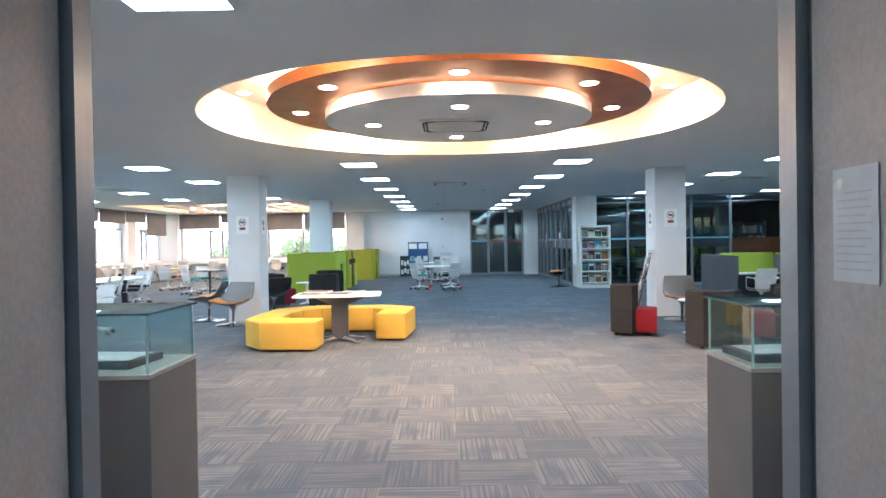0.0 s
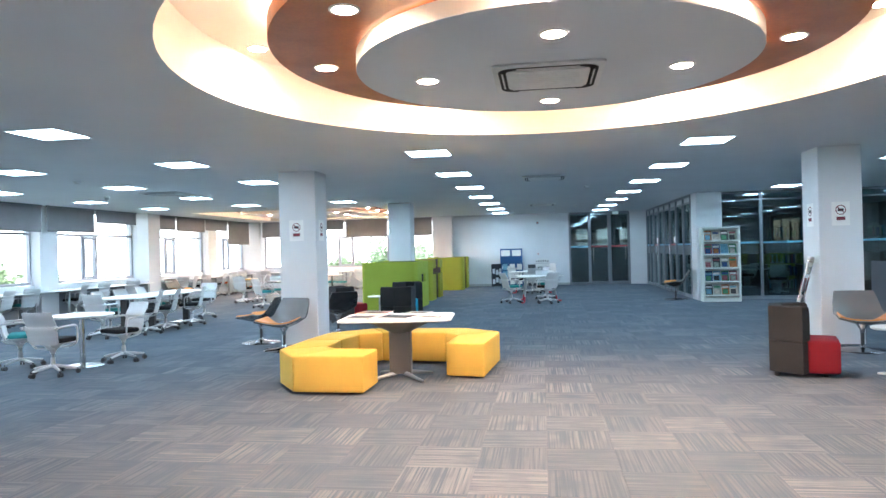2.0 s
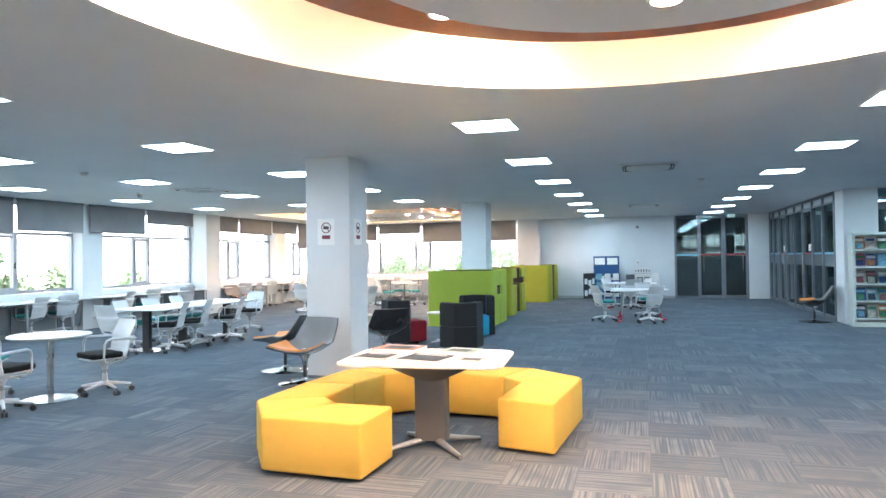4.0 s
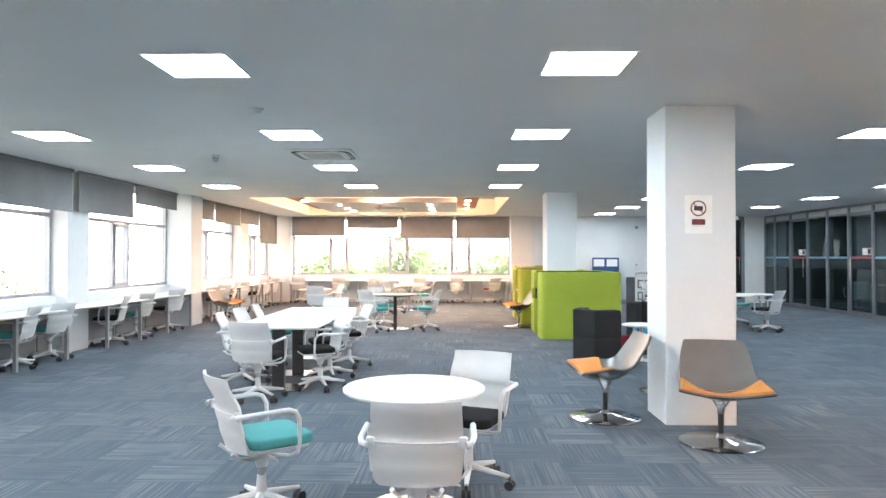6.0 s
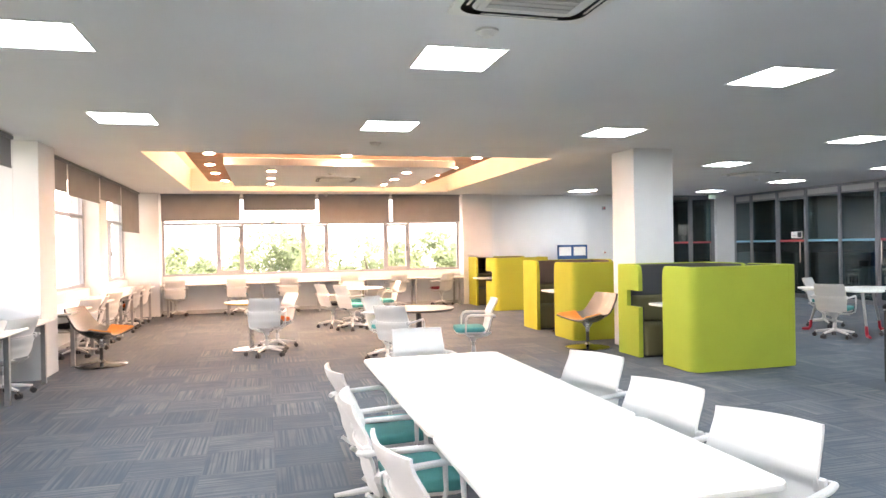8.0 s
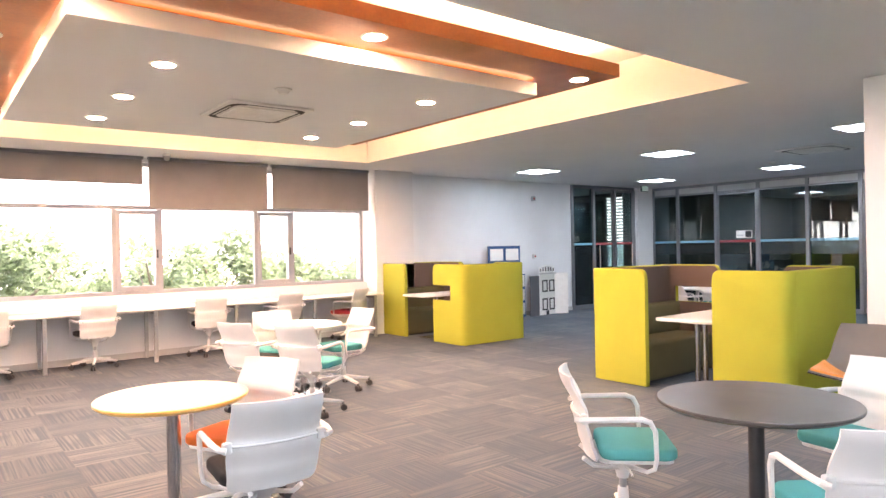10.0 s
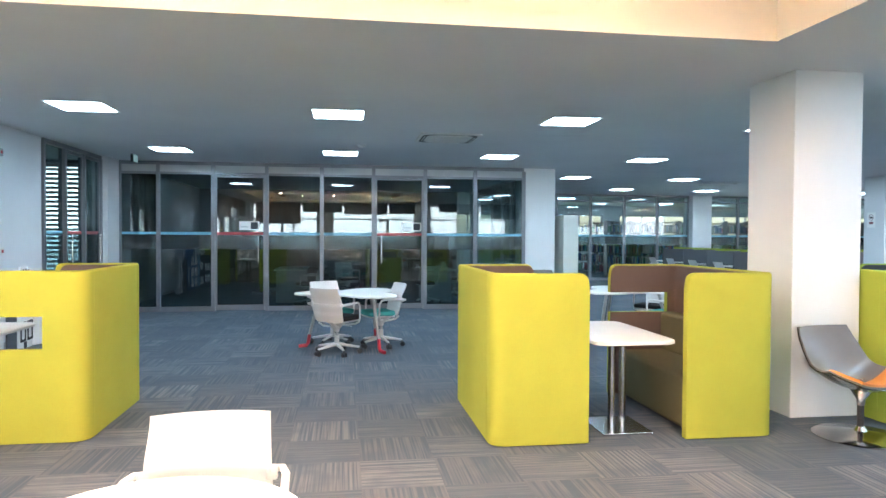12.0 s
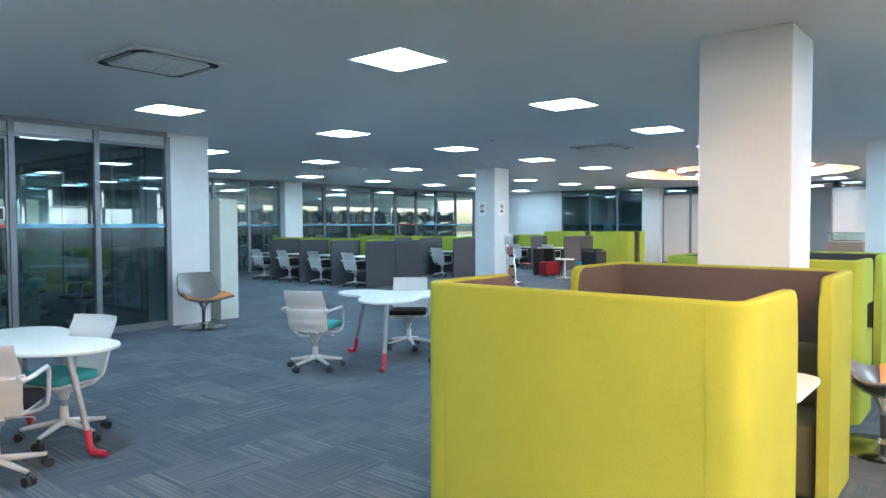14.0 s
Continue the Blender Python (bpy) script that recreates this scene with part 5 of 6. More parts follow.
# ---- window counters ----


def counter(name, axis, u0, u1, back, depth, legs, panelled=False):
    th = thing(name, "white laminate window counter on grey metal frames", "counter desk")

    def bx(bm, a0, a1, d0, d1, z0, z1, bv=0.0):
        if axis == 'y':
            return box(bm, back + d0, back + d1, a0, a1, z0, z1, bv)
        return box(bm, a0, a1, back - d1, back - d0, z0, z1, bv)
    part("worktop", bx(B(), u0, u1, 0.005, depth, 0.722, 0.75, 0.004), M_WHITETOP, th, smooth=True)
    if panelled:
        for a, b in zip(legs, legs[1:]):
            part("modesty_panel", bx(B(), a + 0.03, b - 0.03, 0.075, 0.093, 0.10, 0.66, 0.004), M_PANELGREY, th, "dark grey modesty panel")
    for u in legs:
        part("leg", bx(B(), u - 0.025, u + 0.025, depth - 0.09, depth - 0.04, 0, 0.722, 0.004), M_STEEL, th)
        part("leg", bx(B(), u - 0.025, u + 0.025, 0.03, 0.07, 0, 0.722, 0.004), M_STEEL, th)
        part("rail", bx(B(), u - 0.02, u + 0.02, 0.07, depth - 0.09, 0.672, 0.71), M_STEEL, th)
    return th


counter("window_counter", 'y', 6.1, 13.6, -12.79, 0.62, [6.4 + 1.13 * k for k in range(7)], True)
counter("window_counter", 'y', 14.25, 21.72, -12.79, 0.62, [14.5 + 1.16 * k for k in range(7)], True)
counter("window_counter", 'y', 22.38, 29.3, -12.79, 0.62, [22.7 + 1.05 * k for k in range(7)])
counter("window_counter", 'x', -12.05, -4.65, 29.93, 0.62, [-11.9, -10.55, -9.75, -8.4, -7.25, -5.95, -4.8])

pads = ["black", "teal", "teal", "black", "teal"]
for k, y in enumerate((7.0, 8.2, 10.6, 11.7, 12.8, 14.75, 15.95, 16.75, 18.5, 19.4, 20.8)):
    office_chair(-12.45, y, 180 + (-24, 10, -16, 14, -12)[k % 5], pads[k % 5], "chairs at the window counters")
for k, y in enumerate((23.6, 24.25, 25.15, 26.4, 27.2, 28.15)):
    office_chair(-12.42, y, 180 + (-28, 10, -22, 14, -16)[k % 5], ("black", "teal", "black", "black", "orange")[k % 5], "chairs at the window counters")
for x, a, p in ((-11.75, 96, "teal"), (-10.35, 88, "teal"), (-9.15, 93, "black"), (-7.62, 80, "black"), (-6.45, 97, "teal"), (-5.25, 118, "red")):
    office_chair(x, 29.5, a, p, "chairs at the window counters")

# ---- round table near the column ----
round_table(-6.67, 11.01, 0.43, M_WHITETOP, "round white table on a brushed steel column", M_CHROME)
office_chair(-7.57, 10.9, 36, "teal", "chairs round a table")
office_chair(-6.60, 10.34, 90, "black", "chairs round a table")
office_chair(-6.33, 11.46, 248, "black", "chairs round a table")

# ---- long table ----
for y0, y1 in ((14.42, 15.36), (15.37, 17.42)):
    th = thing("long_table", "long white laminate table on black posts, pushed end to end", "table", "long table sections")
    part("tabletop", prism(B(), round_rect(-9.0, -7.98, y0, y1, 0.06), 0.715, 0.74, 0.006), M_WHITETOP, th, smooth=True)
    ys = (y0 + 0.3,) if y1 - y0 < 1.2 else (y0 + 0.3, y1 - 0.35)
    for y in ys:
        part("post", box(B(), -8.56, -8.42, y - 0.04, y + 0.04, 0.015, 0.715, 0.005), M_BLACK, th, "black steel post")
        part("foot_plate", box(B(), -8.82, -8.16, y - 0.22, y + 0.22, 0.0, 0.016, 0.004), M_CHROME, th)
office_chair(-8.55, 14.1, 86, "black", "chairs round the long table")
office_chair(-8.98, 14.95, 8, "teal", "chairs round the long table")
office_chair(-9.02, 15.72, -4, "teal", "chairs round the long table")
office_chair(-9.02, 16.5, 6, "teal", "chairs round the long table")
office_chair(-8.0, 14.7, 205, "black", "chairs round the long table")
office_chair(-8.02, 15.4, 200, "black", "chairs round the long table")
office_chair(-7.92, 16.3, 203, "black", "chairs round the long table")
office_chair(-8.45, 17.85, 268, "black", "chairs round the long table")

# ---- tables under the square coffer ----
round_table(-7.73, 21.2, 0.47, M_DARKTOP, "round dark brown table on a black column", M_BLACK)
office_chair(-8.06, 21.76, -45, "teal", "chairs round a table")
office_chair(-7.05, 20.98, 170, "teal", "chairs round a table")
office_chair(-8.1, 20.62, 52, "teal", "chairs round a table")
round_table(-9.9, 23.37, 0.40, M_YELLOWTOP, "round honey-coloured table on a steel column", M_CHROME)
office_chair(-9.68, 22.68, 84, "black", "chairs round a table")
office_chair(-9.52, 23.36, 206, "orange", "chairs round a table")
round_table(-7.8, 26.06, 0.42, M_WHITETOP, "round white table on a brushed steel column", M_CHROME)
office_chair(-8.42, 25.82, 25, "black", "chairs round a table")
office_chair(-8.11, 25.24, 30, "teal", "chairs round a table")
office_chair(-7.33, 26.03, 183, "teal", "chairs round a table")
office_chair(-7.95, 26.3, 262, "teal", "chairs round a table")

# ---- lounge shells ----
for x, y, a in ((-5.0, 13.35, 182), (-4.24, 12.50, 258), (-4.0, 14.6, 128), (-5.06, 21.66, 190), (-11.86, 22.6, -14), (3.5, 21.6, 170), (4.2, 12.25, 262)):
    lounge_chair(x, y, a)

# ---- booths ----
booth(-4.97, -3.44, 22.3, 24.52, east_notch="sn", east_end=0.73, cut=0.58, zc=(0.79, 0.98), fabric_mat=M_LIME_WARM, label="lime felt high-backed booth sofa beside a white column, warm light in its colour")
booth_table(-4.95, -3.75, 23.07, 23.73, -4.55)
booth(-4.85, -3.35, 19.4, 21.2, end=0.62, west_notch="n", east_notch="sn", east_end=0.89, lining_mat=M_DARKFELT, label="lime felt high-backed booth sofa with a cut-out side")
booth_table(-4.75, -3.5, 20.02, 20.58, -4.3)
booth(-4.47, -3.12, 27.4, 29.7, west_notch="s", cut=0.45, zc=(0.68, 0.92), fabric_mat=M_LIME_WARM, label="lime felt high-backed booth sofa near the end wall, warm light in its colour", end=0.75)
booth_table(-4.6, -3.3, 28.2, 28.9, -4.1)

# ---- yellow bench ring ----
th = thing("yellow_bench", "yellow fabric bench ring open on one side", "bench")
ring_o = [(-2.04, 9.19), (-2.84, 9.22), (-3.19, 9.72), (-3.17, 10.53), (-3.11, 11.25), (-2.57, 11.76), (-1.25, 11.72), (-0.72, 11.3), (-0.83, 10.10)]
ring_i = [(-2.02, 9.76), (-2.5, 9.78), (-2.70, 9.98), (-2.69, 10.55), (-2.60, 11.06), (-2.33, 11.29), (-1.45, 11.18), (-1.24, 10.95), (-1.30, 10.20)]
for k in range(8):
    quad = [ring_o[k], ring_o[k + 1], ring_i[k + 1], ring_i[k]]
    c = (sum(p[0] for p in quad) / 4, sum(p[1] for p in quad) / 4)
    quad = [(c[0] + (p[0] - c[0]) * 0.994, c[1] + (p[1] - c[1]) * 0.994) for p in quad]
    bm = prism(B(), quad[::-1], 0.03, 0.425)
    bmesh.ops.bevel(bm, geom=list(bm.edges), offset=0.022, segments=3, affect='EDGES', profile=0.5)
    part("bench_module", bm, M_YELLOW, th, "yellow upholstered bench module", smooth=True)
    part("glide", box(B(), c[0] - 0.12, c[0] + 0.12, c[1] - 0.12, c[1] + 0.12, 0.0, 0.035), M_BLACK, th)
th = thing("magazine_table", "white rounded table on a grey pedestal inside the bench ring", "table", m=pose(-1.85, 10.22, 0, 0, 0, 4))
part("tabletop", prism(B(), round_rect(-0.69, 0.64, -0.47, 0.47, 0.13), 0.716, 0.74, 0.007), M_WHITETOP, th, smooth=True)
part("tray", lathe(B(), [(0.12, 0.56), (0.40, 0.69), (0.42, 0.715), (0.0, 0.715)], n=28), M_TAUPE, th, smooth=True)
part("pedestal", box(B(), -0.13, 0.13, -0.08, 0.08, 0.06, 0.62, 0.01), M_TAUPE, th)
for k in range(4):
    a = radians(40 + 90 * k)
    part("foot", tube(B(), [(0.08 * math.cos(a), 0.06 * math.sin(a), 0.07), (0.46 * math.cos(a), 0.40 * math.sin(a), 0.016)], [0.03, 0.016], 8), M_STEEL, th, smooth=True)
COVERS = [mat("cover_" + n, c, 0.6, color2=tuple(k * 0.7 for k in c), scale=14, fine=0.25, fine_scale=45, spec=0.25) for n, c in (("slate", (0.05, 0.055, 0.065)), ("maroon", (0.36, 0.12, 0.14)), ("sage", (0.36, 0.42, 0.36)), ("navy", (0.05, 0.10, 0.26)), ("rust", (0.50, 0.20, 0.08)), ("sky", (0.22, 0.46, 0.62)), ("cream", (0.62, 0.57, 0.49)), ("forest", (0.08, 0.26, 0.14)), ("tan", (0.42, 0.24, 0.17)))]
for x, y, w, d, h, a, k in ((-2.24, 10.53, 0.40, 0.30, 0.03, -6, 8), (-2.28, 10.07, 0.28, 0.24, 0.022, -8, 0), (-1.82, 9.98, 0.36, 0.32, 0.032, -12, 0), (-1.66, 10.45, 0.30, 0.26, 0.03, -10, 2), (-1.46, 10.04, 0.26, 0.22, 0.02, -5, 6)):
    book(x, y, 0.74, w, d, h, a, COVERS[k])

# ---- modular armchairs ----
hex_seat(-4.4, 16.5, 40, "red", "charcoal modular armchair with a red stool")
hex_seat(-3.3, 17.8, 262, "blue", "charcoal modular armchair with a blue stool")
hex_seat(-3.12, 15.95, 116, "blue", "charcoal modular armchair with a blue stool")
side_table(-3.72, 16.8)
hex_seat(2.80, 10.55, -18, "red", "charcoal modular armchair with a red stool")
hex_seat(3.55, 9.15, 78, "blue", "charcoal modular armchair with a blue stool")
hex_seat(4.75, 9.75, 160, "red", "charcoal modular armchair with a red stool")
side_table(3.75, 10.35)

# ---- three-lobed tables ----
trefoil_table(-0.5, 25.42, 90)
office_chair(-1.01, 25.65, -36, "black", "chairs round a three-lobed table")
office_chair(-0.22, 25.72, 208, "teal", "chairs round a three-lobed table")
office_chair(-0.49, 25.06, 108, "teal", "chairs round a three-lobed table")
trefoil_table(-0.37, 21.51, 3)
office_chair(-0.05, 22.4, -65, "teal", "chairs round a three-lobed table")
office_chair(-0.02, 20.9, 128, "black", "chairs round a three-lobed table")
office_chair(-1.02, 21.2, 30, "teal", "chairs round a three-lobed table")

# ---- display cases by the entrance ----
for x0, x1, y0, y1 in ((-2.43, -1.47, 2.62, 3.16), (1.07, 2.05, 2.56, 3.04)):
    th = thing("display_case", "taupe display plinth with a glass box on top", "display case", "display cases")
    part("plinth", box(B(), x0, x1, y0, y1, 0.0, 0.96, 0.004), M_TAUPE, th)
    part("deck", box(B(), x0 - 0.004, x1 + 0.004, y0 - 0.004, y1 + 0.004, 0.962, 0.982, 0.003), M_CASETOP, th)
    g = 0.005
    for a, b, c, d in ((x0 + 0.01, x1 - 0.01, y0 + 0.01, y0 + 0.01 + g), (x0 + 0.01, x1 - 0.01, y1 - 0.01 - g, y1 - 0.01), (x0 + 0.01, x0 + 0.01 + g, y0 + 0.02, y1 - 0.02), (x1 - 0.01 - g, x1 - 0.01, y0 + 0.02, y1 - 0.02)):
        part("glass_side", box(B(), a, b, c, d, 0.983, 1.235), M_CASEGLASS, th)
    part("glass_lid", box(B(), x0 - 0.005, x1 + 0.005, y0 - 0.005, y1 + 0.005, 1.236, 1.246), M_CASEGLASS, th)
    part("lid_edge", frame_slab(B(), (x0 - 0.008, x1 + 0.008, y0 - 0.008, y1 + 0.008), (x0 - 0.0055, x1 + 0.0055, y0 - 0.0055, y1 + 0.0055), 1.236, 1.246), M_GLASSEDGE, th, "dark green glass edge")
    for a, b in ((x0 + 0.012, y0 + 0.012), (x1 - 0.012, y0 + 0.012), (x0 + 0.012, y1 - 0.012), (x1 - 0.012, y1 - 0.012)):
        part("edge_strip", box(B(), a - 0.004, a + 0.004, b - 0.004, b + 0.004, 0.983, 1.236), M_PALEEDGE, th)
    for dx, w, a in ((-0.24, 0.40, 3), (0.17, 0.36, -5)):
        al = thing("display_album", "thin dark album with a pale sheet laid flat in the case", "album", "albums in the cases", m=pose((x0 + x1) / 2 + dx, (y0 + y1) / 2 + 0.02, 0.982, 0, 0, a))
        part("board", box(B(), -w / 2, w / 2, -0.15, 0.15, 0.0, 0.034, 0.004), COVERS[0], al)
        part("sheet", box(B(), -w / 2 + 0.03, w / 2 - 0.03, -0.12, 0.12, 0.0342, 0.037), M_NOTICE, al, "pale printed sheet")
        part("text_bar", box(B(), -w / 2 + 0.06, w / 2 - 0.08, 0.03, 0.05, 0.0372, 0.038), M_SKIRT, al)

# notice taped on the lobby panelling
th = thing("notice", "printed pale notice sheet taped on the taupe panelling", "notice", m=pose(0.968, 1.675, 1.56, 0, 0, -90))
part("sheet", box(B(), -0.105, 0.105, -0.0035, -0.002, -0.165, 0.165), M_NOTICE, th)
part("crest", turned(cyl(B(), 0, 0, 0, 0.001, 0.016, n=16), pose(-0.07, -0.0037, 0.12, 90, 0, 0)), M_STEEL, th)
for k in range(11):
    part("text_line", box(B(), -0.05 if k == 0 else -0.085, (0.08, 0.06, 0.075, 0.05)[k % 4], -0.0044, -0.0036, 0.09 - 0.022 * k, 0.095 - 0.022 * k), M_SKIRT, th)

# ---- brochure rack against the pillar ----
th = thing("magazine_rack", "white five-shelf magazine rack full of colourful magazines", "magazine rack")
RX0, RX1, RY0, RY1 = 4.02, 4.97, 20.66, 20.98
bm = B()
box(bm, RX0, RX0 + 0.05, RY0, RY1, 0, 1.95)
box(bm, RX1 - 0.05, RX1, RY0, RY1, 0, 1.95)
box(bm, RX0 + 0.05, RX1 - 0.05, RY0, RY1, 1.90, 1.95)
box(bm, RX0 + 0.05, RX1 - 0.05, RY0, RY1, 0.0, 0.10)
part("frame", bm, M_LOCKER, th)
part("backing", box(B(), RX0 + 0.05, RX1 - 0.05, RY1 - 0.03, RY1 - 0.01, 0.1, 1.9), M_LOCKER, th)
rr = random.Random(3)
for k in range(5):
    z = 0.13 + 0.355 * k
    part("shelf", box(B(), RX0 + 0.05, RX1 - 0.05, RY0 + 0.01, RY1 - 0.03, z, z + 0.02), M_TAUPE, th)
    part("lip", box(B(), RX0 + 0.05, RX1 - 0.05, RY0 + 0.005, RY0 + 0.015, z + 0.02, z + 0.06), M_LOCKER, th)
    for j in range(4):
        w = 0.205
        xx = RX0 + 0.075 + j * 0.205
        mg = thing("magazine", "colourful magazine standing on the rack", "magazine", "magazines on the rack", m=pose(xx + w / 2, RY0 + 0.10, z + 0.021, -16 - rr.random() * 3, 0, rr.uniform(-3, 3)))
        part("cover", box(B(), -w / 2 + 0.01, w / 2 - 0.01, -0.006, 0.006, 0, 0.305), COVERS[(k * 3 + j * 2) % 8], mg)
        part("title_block", box(B(), -w / 2 + 0.02, w / 2 - 0.03, -0.0075, -0.0065, 0.21, 0.265), COVERS[(k + j * 3 + 4) % 8] if (k + j) % 2 else M_PAPER, mg)
        part("picture_block", box(B(), -w / 2 + 0.025, w / 2 - 0.05, -0.0075, -0.0065, 0.05, 0.18), COVERS[(k * 2 + j + 5) % 8], mg)

# leaflet stand against the east column
th = thing("leaflet_stand", "leaning silver and clear leaflet stand with leaflets", "leaflet stand", m=pose(3.60, 13.2, 0, 0, 0, -128) @ Matrix.Scale(0.88, 4))
part("back_frame", turned(frame_slab(B(), (-0.13, 0.13, 0, 1.45), (-0.11, 0.11, 0.04, 1.41), -0.012, 0.012), pose(0, 0, 0.01, 76, 0, 0)), M_CHROME, th)
for k in range(4):
    h0 = 0.28 + 0.30 * k
    pk = part("pocket", turned(box(B(), -0.11, 0.11, h0, h0 + 0.2, 0.012, 0.05), pose(0, 0, 0.01, 76, 0, 0)), M_CASEGLASS, th, "clear plastic pocket")
    part("leaflets", turned(box(B(), -0.09, 0.09, h0 + 0.01, h0 + 0.24, 0.02, 0.035), pose(0, 0, 0.01, 76, 0, 0)), (COVERS[4], M_SKIRT, COVERS[1], M_SKIRT)[k], pk, "folded leaflets")
part("header", turned(prism(B(), round_rect(-0.12, 0.12, 1.33, 1.5, 0.05), -0.01, 0.02), pose(0, 0, 0.01, 76, 0, 0)), M_PLASTIC_W, th)
part("base", box(B(), -0.16, 0.16, -0.14, 0.2, 0.0, 0.02, 0.006), M_STEEL, th)

# ---- display boards at the end wall ----
th = thing("display_board", "blue folding display board with papers pinned on it", "display board", m=pose(0.36, 0.3, 0))
part("panel", box(B(), -2.2, -1.3, 29.42, 29.45, 0.62, 1.52, 0.004), M_BLUEBOARD, th)
part("panel", turned(box(B(), -0.45, 0.45, -0.015, 0.015, 0.02, 0.92, 0.004), pose(-1.72, 29.3, 0, 0, 0, 4)), M_BLUEBOARD, th)
part("panel", turned(box(B(), -0.32, 0.32, -0.015, 0.015, 0.02, 0.92, 0.004), pose(-2.32, 29.1, 0, 0, 0, 52)), M_BLACK, th)
rr = random.Random(8)
for x, z in ((-2.16, 1.22), (-1.72, 1.22)):
    part("pinned_paper", box(B(), x, x + 0.36, 29.412, 29.418, z, z + 0.24), M_PAPER, th)
for k in range(9):
    x, z = -2.1 + 0.29 * (k % 3), 0.08 + 0.29 * (k // 3)
    part("pinned_paper", turned(box(B(), 0, 0.2, -0.02, -0.0165, z, z + 0.24), pose(x, 29.28 + (x + 1.72) * 0.07, 0, 0, 0, 4)), M_PAPER if k % 3 else COVERS[5], th)
for k in range(6):
    x, z = -0.29 + 0.2 * (k % 3), 0.12 + 0.36 * (k // 3) + 0.05 * (k % 2)
    part("pinned_paper", turned(box(B(), x, x + 0.15, -0.02, -0.0165, z, z + 0.2), pose(-2.32, 29.1, 0, 0, 0, 52)), M_PAPER, th)
for k, (x, z, w, h) in enumerate(((-0.40, 0.70, 0.30, 0.12), (-0.05, 0.66, 0.42, 0.09), (0.12, 0.42, 0.26, 0.17), (-0.2, 0.36, 0.18, 0.26))):
    part("pinned_paper", turned(box(B(), x, x + w, -0.026, -0.0225, z, z + h), pose(-1.72, 29.3, 0, 0, 0, 4)), M_NOTICE if k % 2 else M_PAPER, th)
for k in range(2):
    part("leg", box(B(), -2.18 + 0.85 * k, -2.14 + 0.85 * k, 29.38, 29.46, 0, 0.62), M_BLUEBOARD, th)
th = thing("cardboard_model", "white cardboard toy castle front with cut windows", "model castle", m=pose(0.0, 29.72, 0, 0, 0, 5))
part("grey_side", box(B(), -0.72, -0.42, 0.0, 0.02, 0, 0.86), M_GREYFELT, th)
bm = B()
box(bm, -0.4, 0.12, 0.0, 0.02, 0, 0.92)
for k in range(6):
    box(bm, -0.4 + 0.09 * k, -0.34 + 0.09 * k, 0.0, 0.02, 0.92, 1.03 + 0.06 * math.sin(math.pi * (k + 0.5) / 6))
part("front", bm, M_PAPER, th)
part("wing", turned(box(B(), 0.0, 0.3, 0.0, 0.02, 0, 0.9), pose(0.13, 0.0, 0, 0, 0, -35)), M_PAPER, th)
for k in range(4):
    part("window_frame", frame_slab(B(), (-0.33 + 0.24 * (k % 2), -0.15 + 0.24 * (k % 2), 0, 0.26), (-0.30 + 0.24 * (k % 2), -0.18 + 0.24 * (k % 2), 0.03, 0.23), 0, 0.008), M_DARKFELT, th, m=pose(0, -0.009, 0.1 + 0.4 * (k // 2), 90, 0, 0))
for k in range(6):
    part("crest_bar", box(B(), -0.39 + 0.09 * k, -0.355 + 0.09 * k, -0.004, -0.001, 0.95, 1.0 + 0.05 * math.sin(math.pi * (k + 0.5) / 6)), M_DARKFELT, th, "dark lettering bar")
part("cornice", box(B(), -0.43, 0.15, -0.03, 0.0, 0.885, 0.915), M_NOTICE, th)
part("doorway", box(B(), -0.19, -0.09, -0.004, -0.001, 0.0, 0.09), M_DARKFELT, th)
for x, z in ((-0.30, 2.55), (-0.30, 1.28)):
    th = thing("wall_box", "small dark alarm call box on the wall", "alarm box", m=pose(x, YN, z))
    part("body", box(B(), -0.05, 0.05, -0.05, -0.001, -0.05, 0.05, 0.008), M_STEEL if z > 2 else M_PLASTIC_W, th)
    part("button", box(B(), -0.02, 0.02, -0.056, -0.05, -0.02, 0.02), M_RED, th)
th = thing("exit_sign", "small green exit sign under the ceiling", "exit sign", m=pose(2.72, 29.18, 2.82))
part("case", box(B(), -0.13, 0.13, -0.02, 0.025, -0.07, 0.07, 0.005), M_BLACK, th)
part("face", box(B(), -0.12, 0.12, -0.023, -0.0205, -0.06, 0.06), glow("exit_green", (0.03, 0.30, 0.14), 0.06), th, "green lit face")

# ---- no-smoking notices on the columns ----


def no_sign(x, y, z, turn, s=1.0):
    th = thing("prohibition_sign", "white notice with a dark red prohibition ring and caption", "sign", "column notices", m=pose(x, y, z, 0, 0, turn))
    part("sheet", box(B(), -0.125 * s, 0.125 * s, -0.003, -0.001, -0.185 * s, 0.165 * s), M_PAPER, th)
    part("ring", turned(ring_slab(B(), 0, 0, 0.060 * s, 0.072 * s, 0, 0.001, 32), pose(0, -0.0035, 0.045 * s, 90, 0, 0)), M_MAROON, th)
    part("bar", turned(box(B(), -0.065 * s, 0.065 * s, -0.0045, -0.0032, -0.005, 0.005), pose(0, 0, 0.045 * s, 0, 45, 0)), M_MAROON, th)
    part("pictogram", box(B(), -0.04 * s, 0.04 * s, -0.0042, -0.0032, 0.025 * s, 0.065 * s), M_BLACK, th)
    part("caption_bar", box(B(), -0.06 * s, 0.06 * s, -0.0045, -0.0032, -0.105 * s, -0.055 * s), M_MAROON, th)


no_sign(-4.21, 13.08, 1.93, 0)
no_sign(-3.87, 13.35, 1.93, 90)
no_sign(4.22, 12.88, 1.93, 0)
no_sign(3.92, 13.2, 1.93, -90)
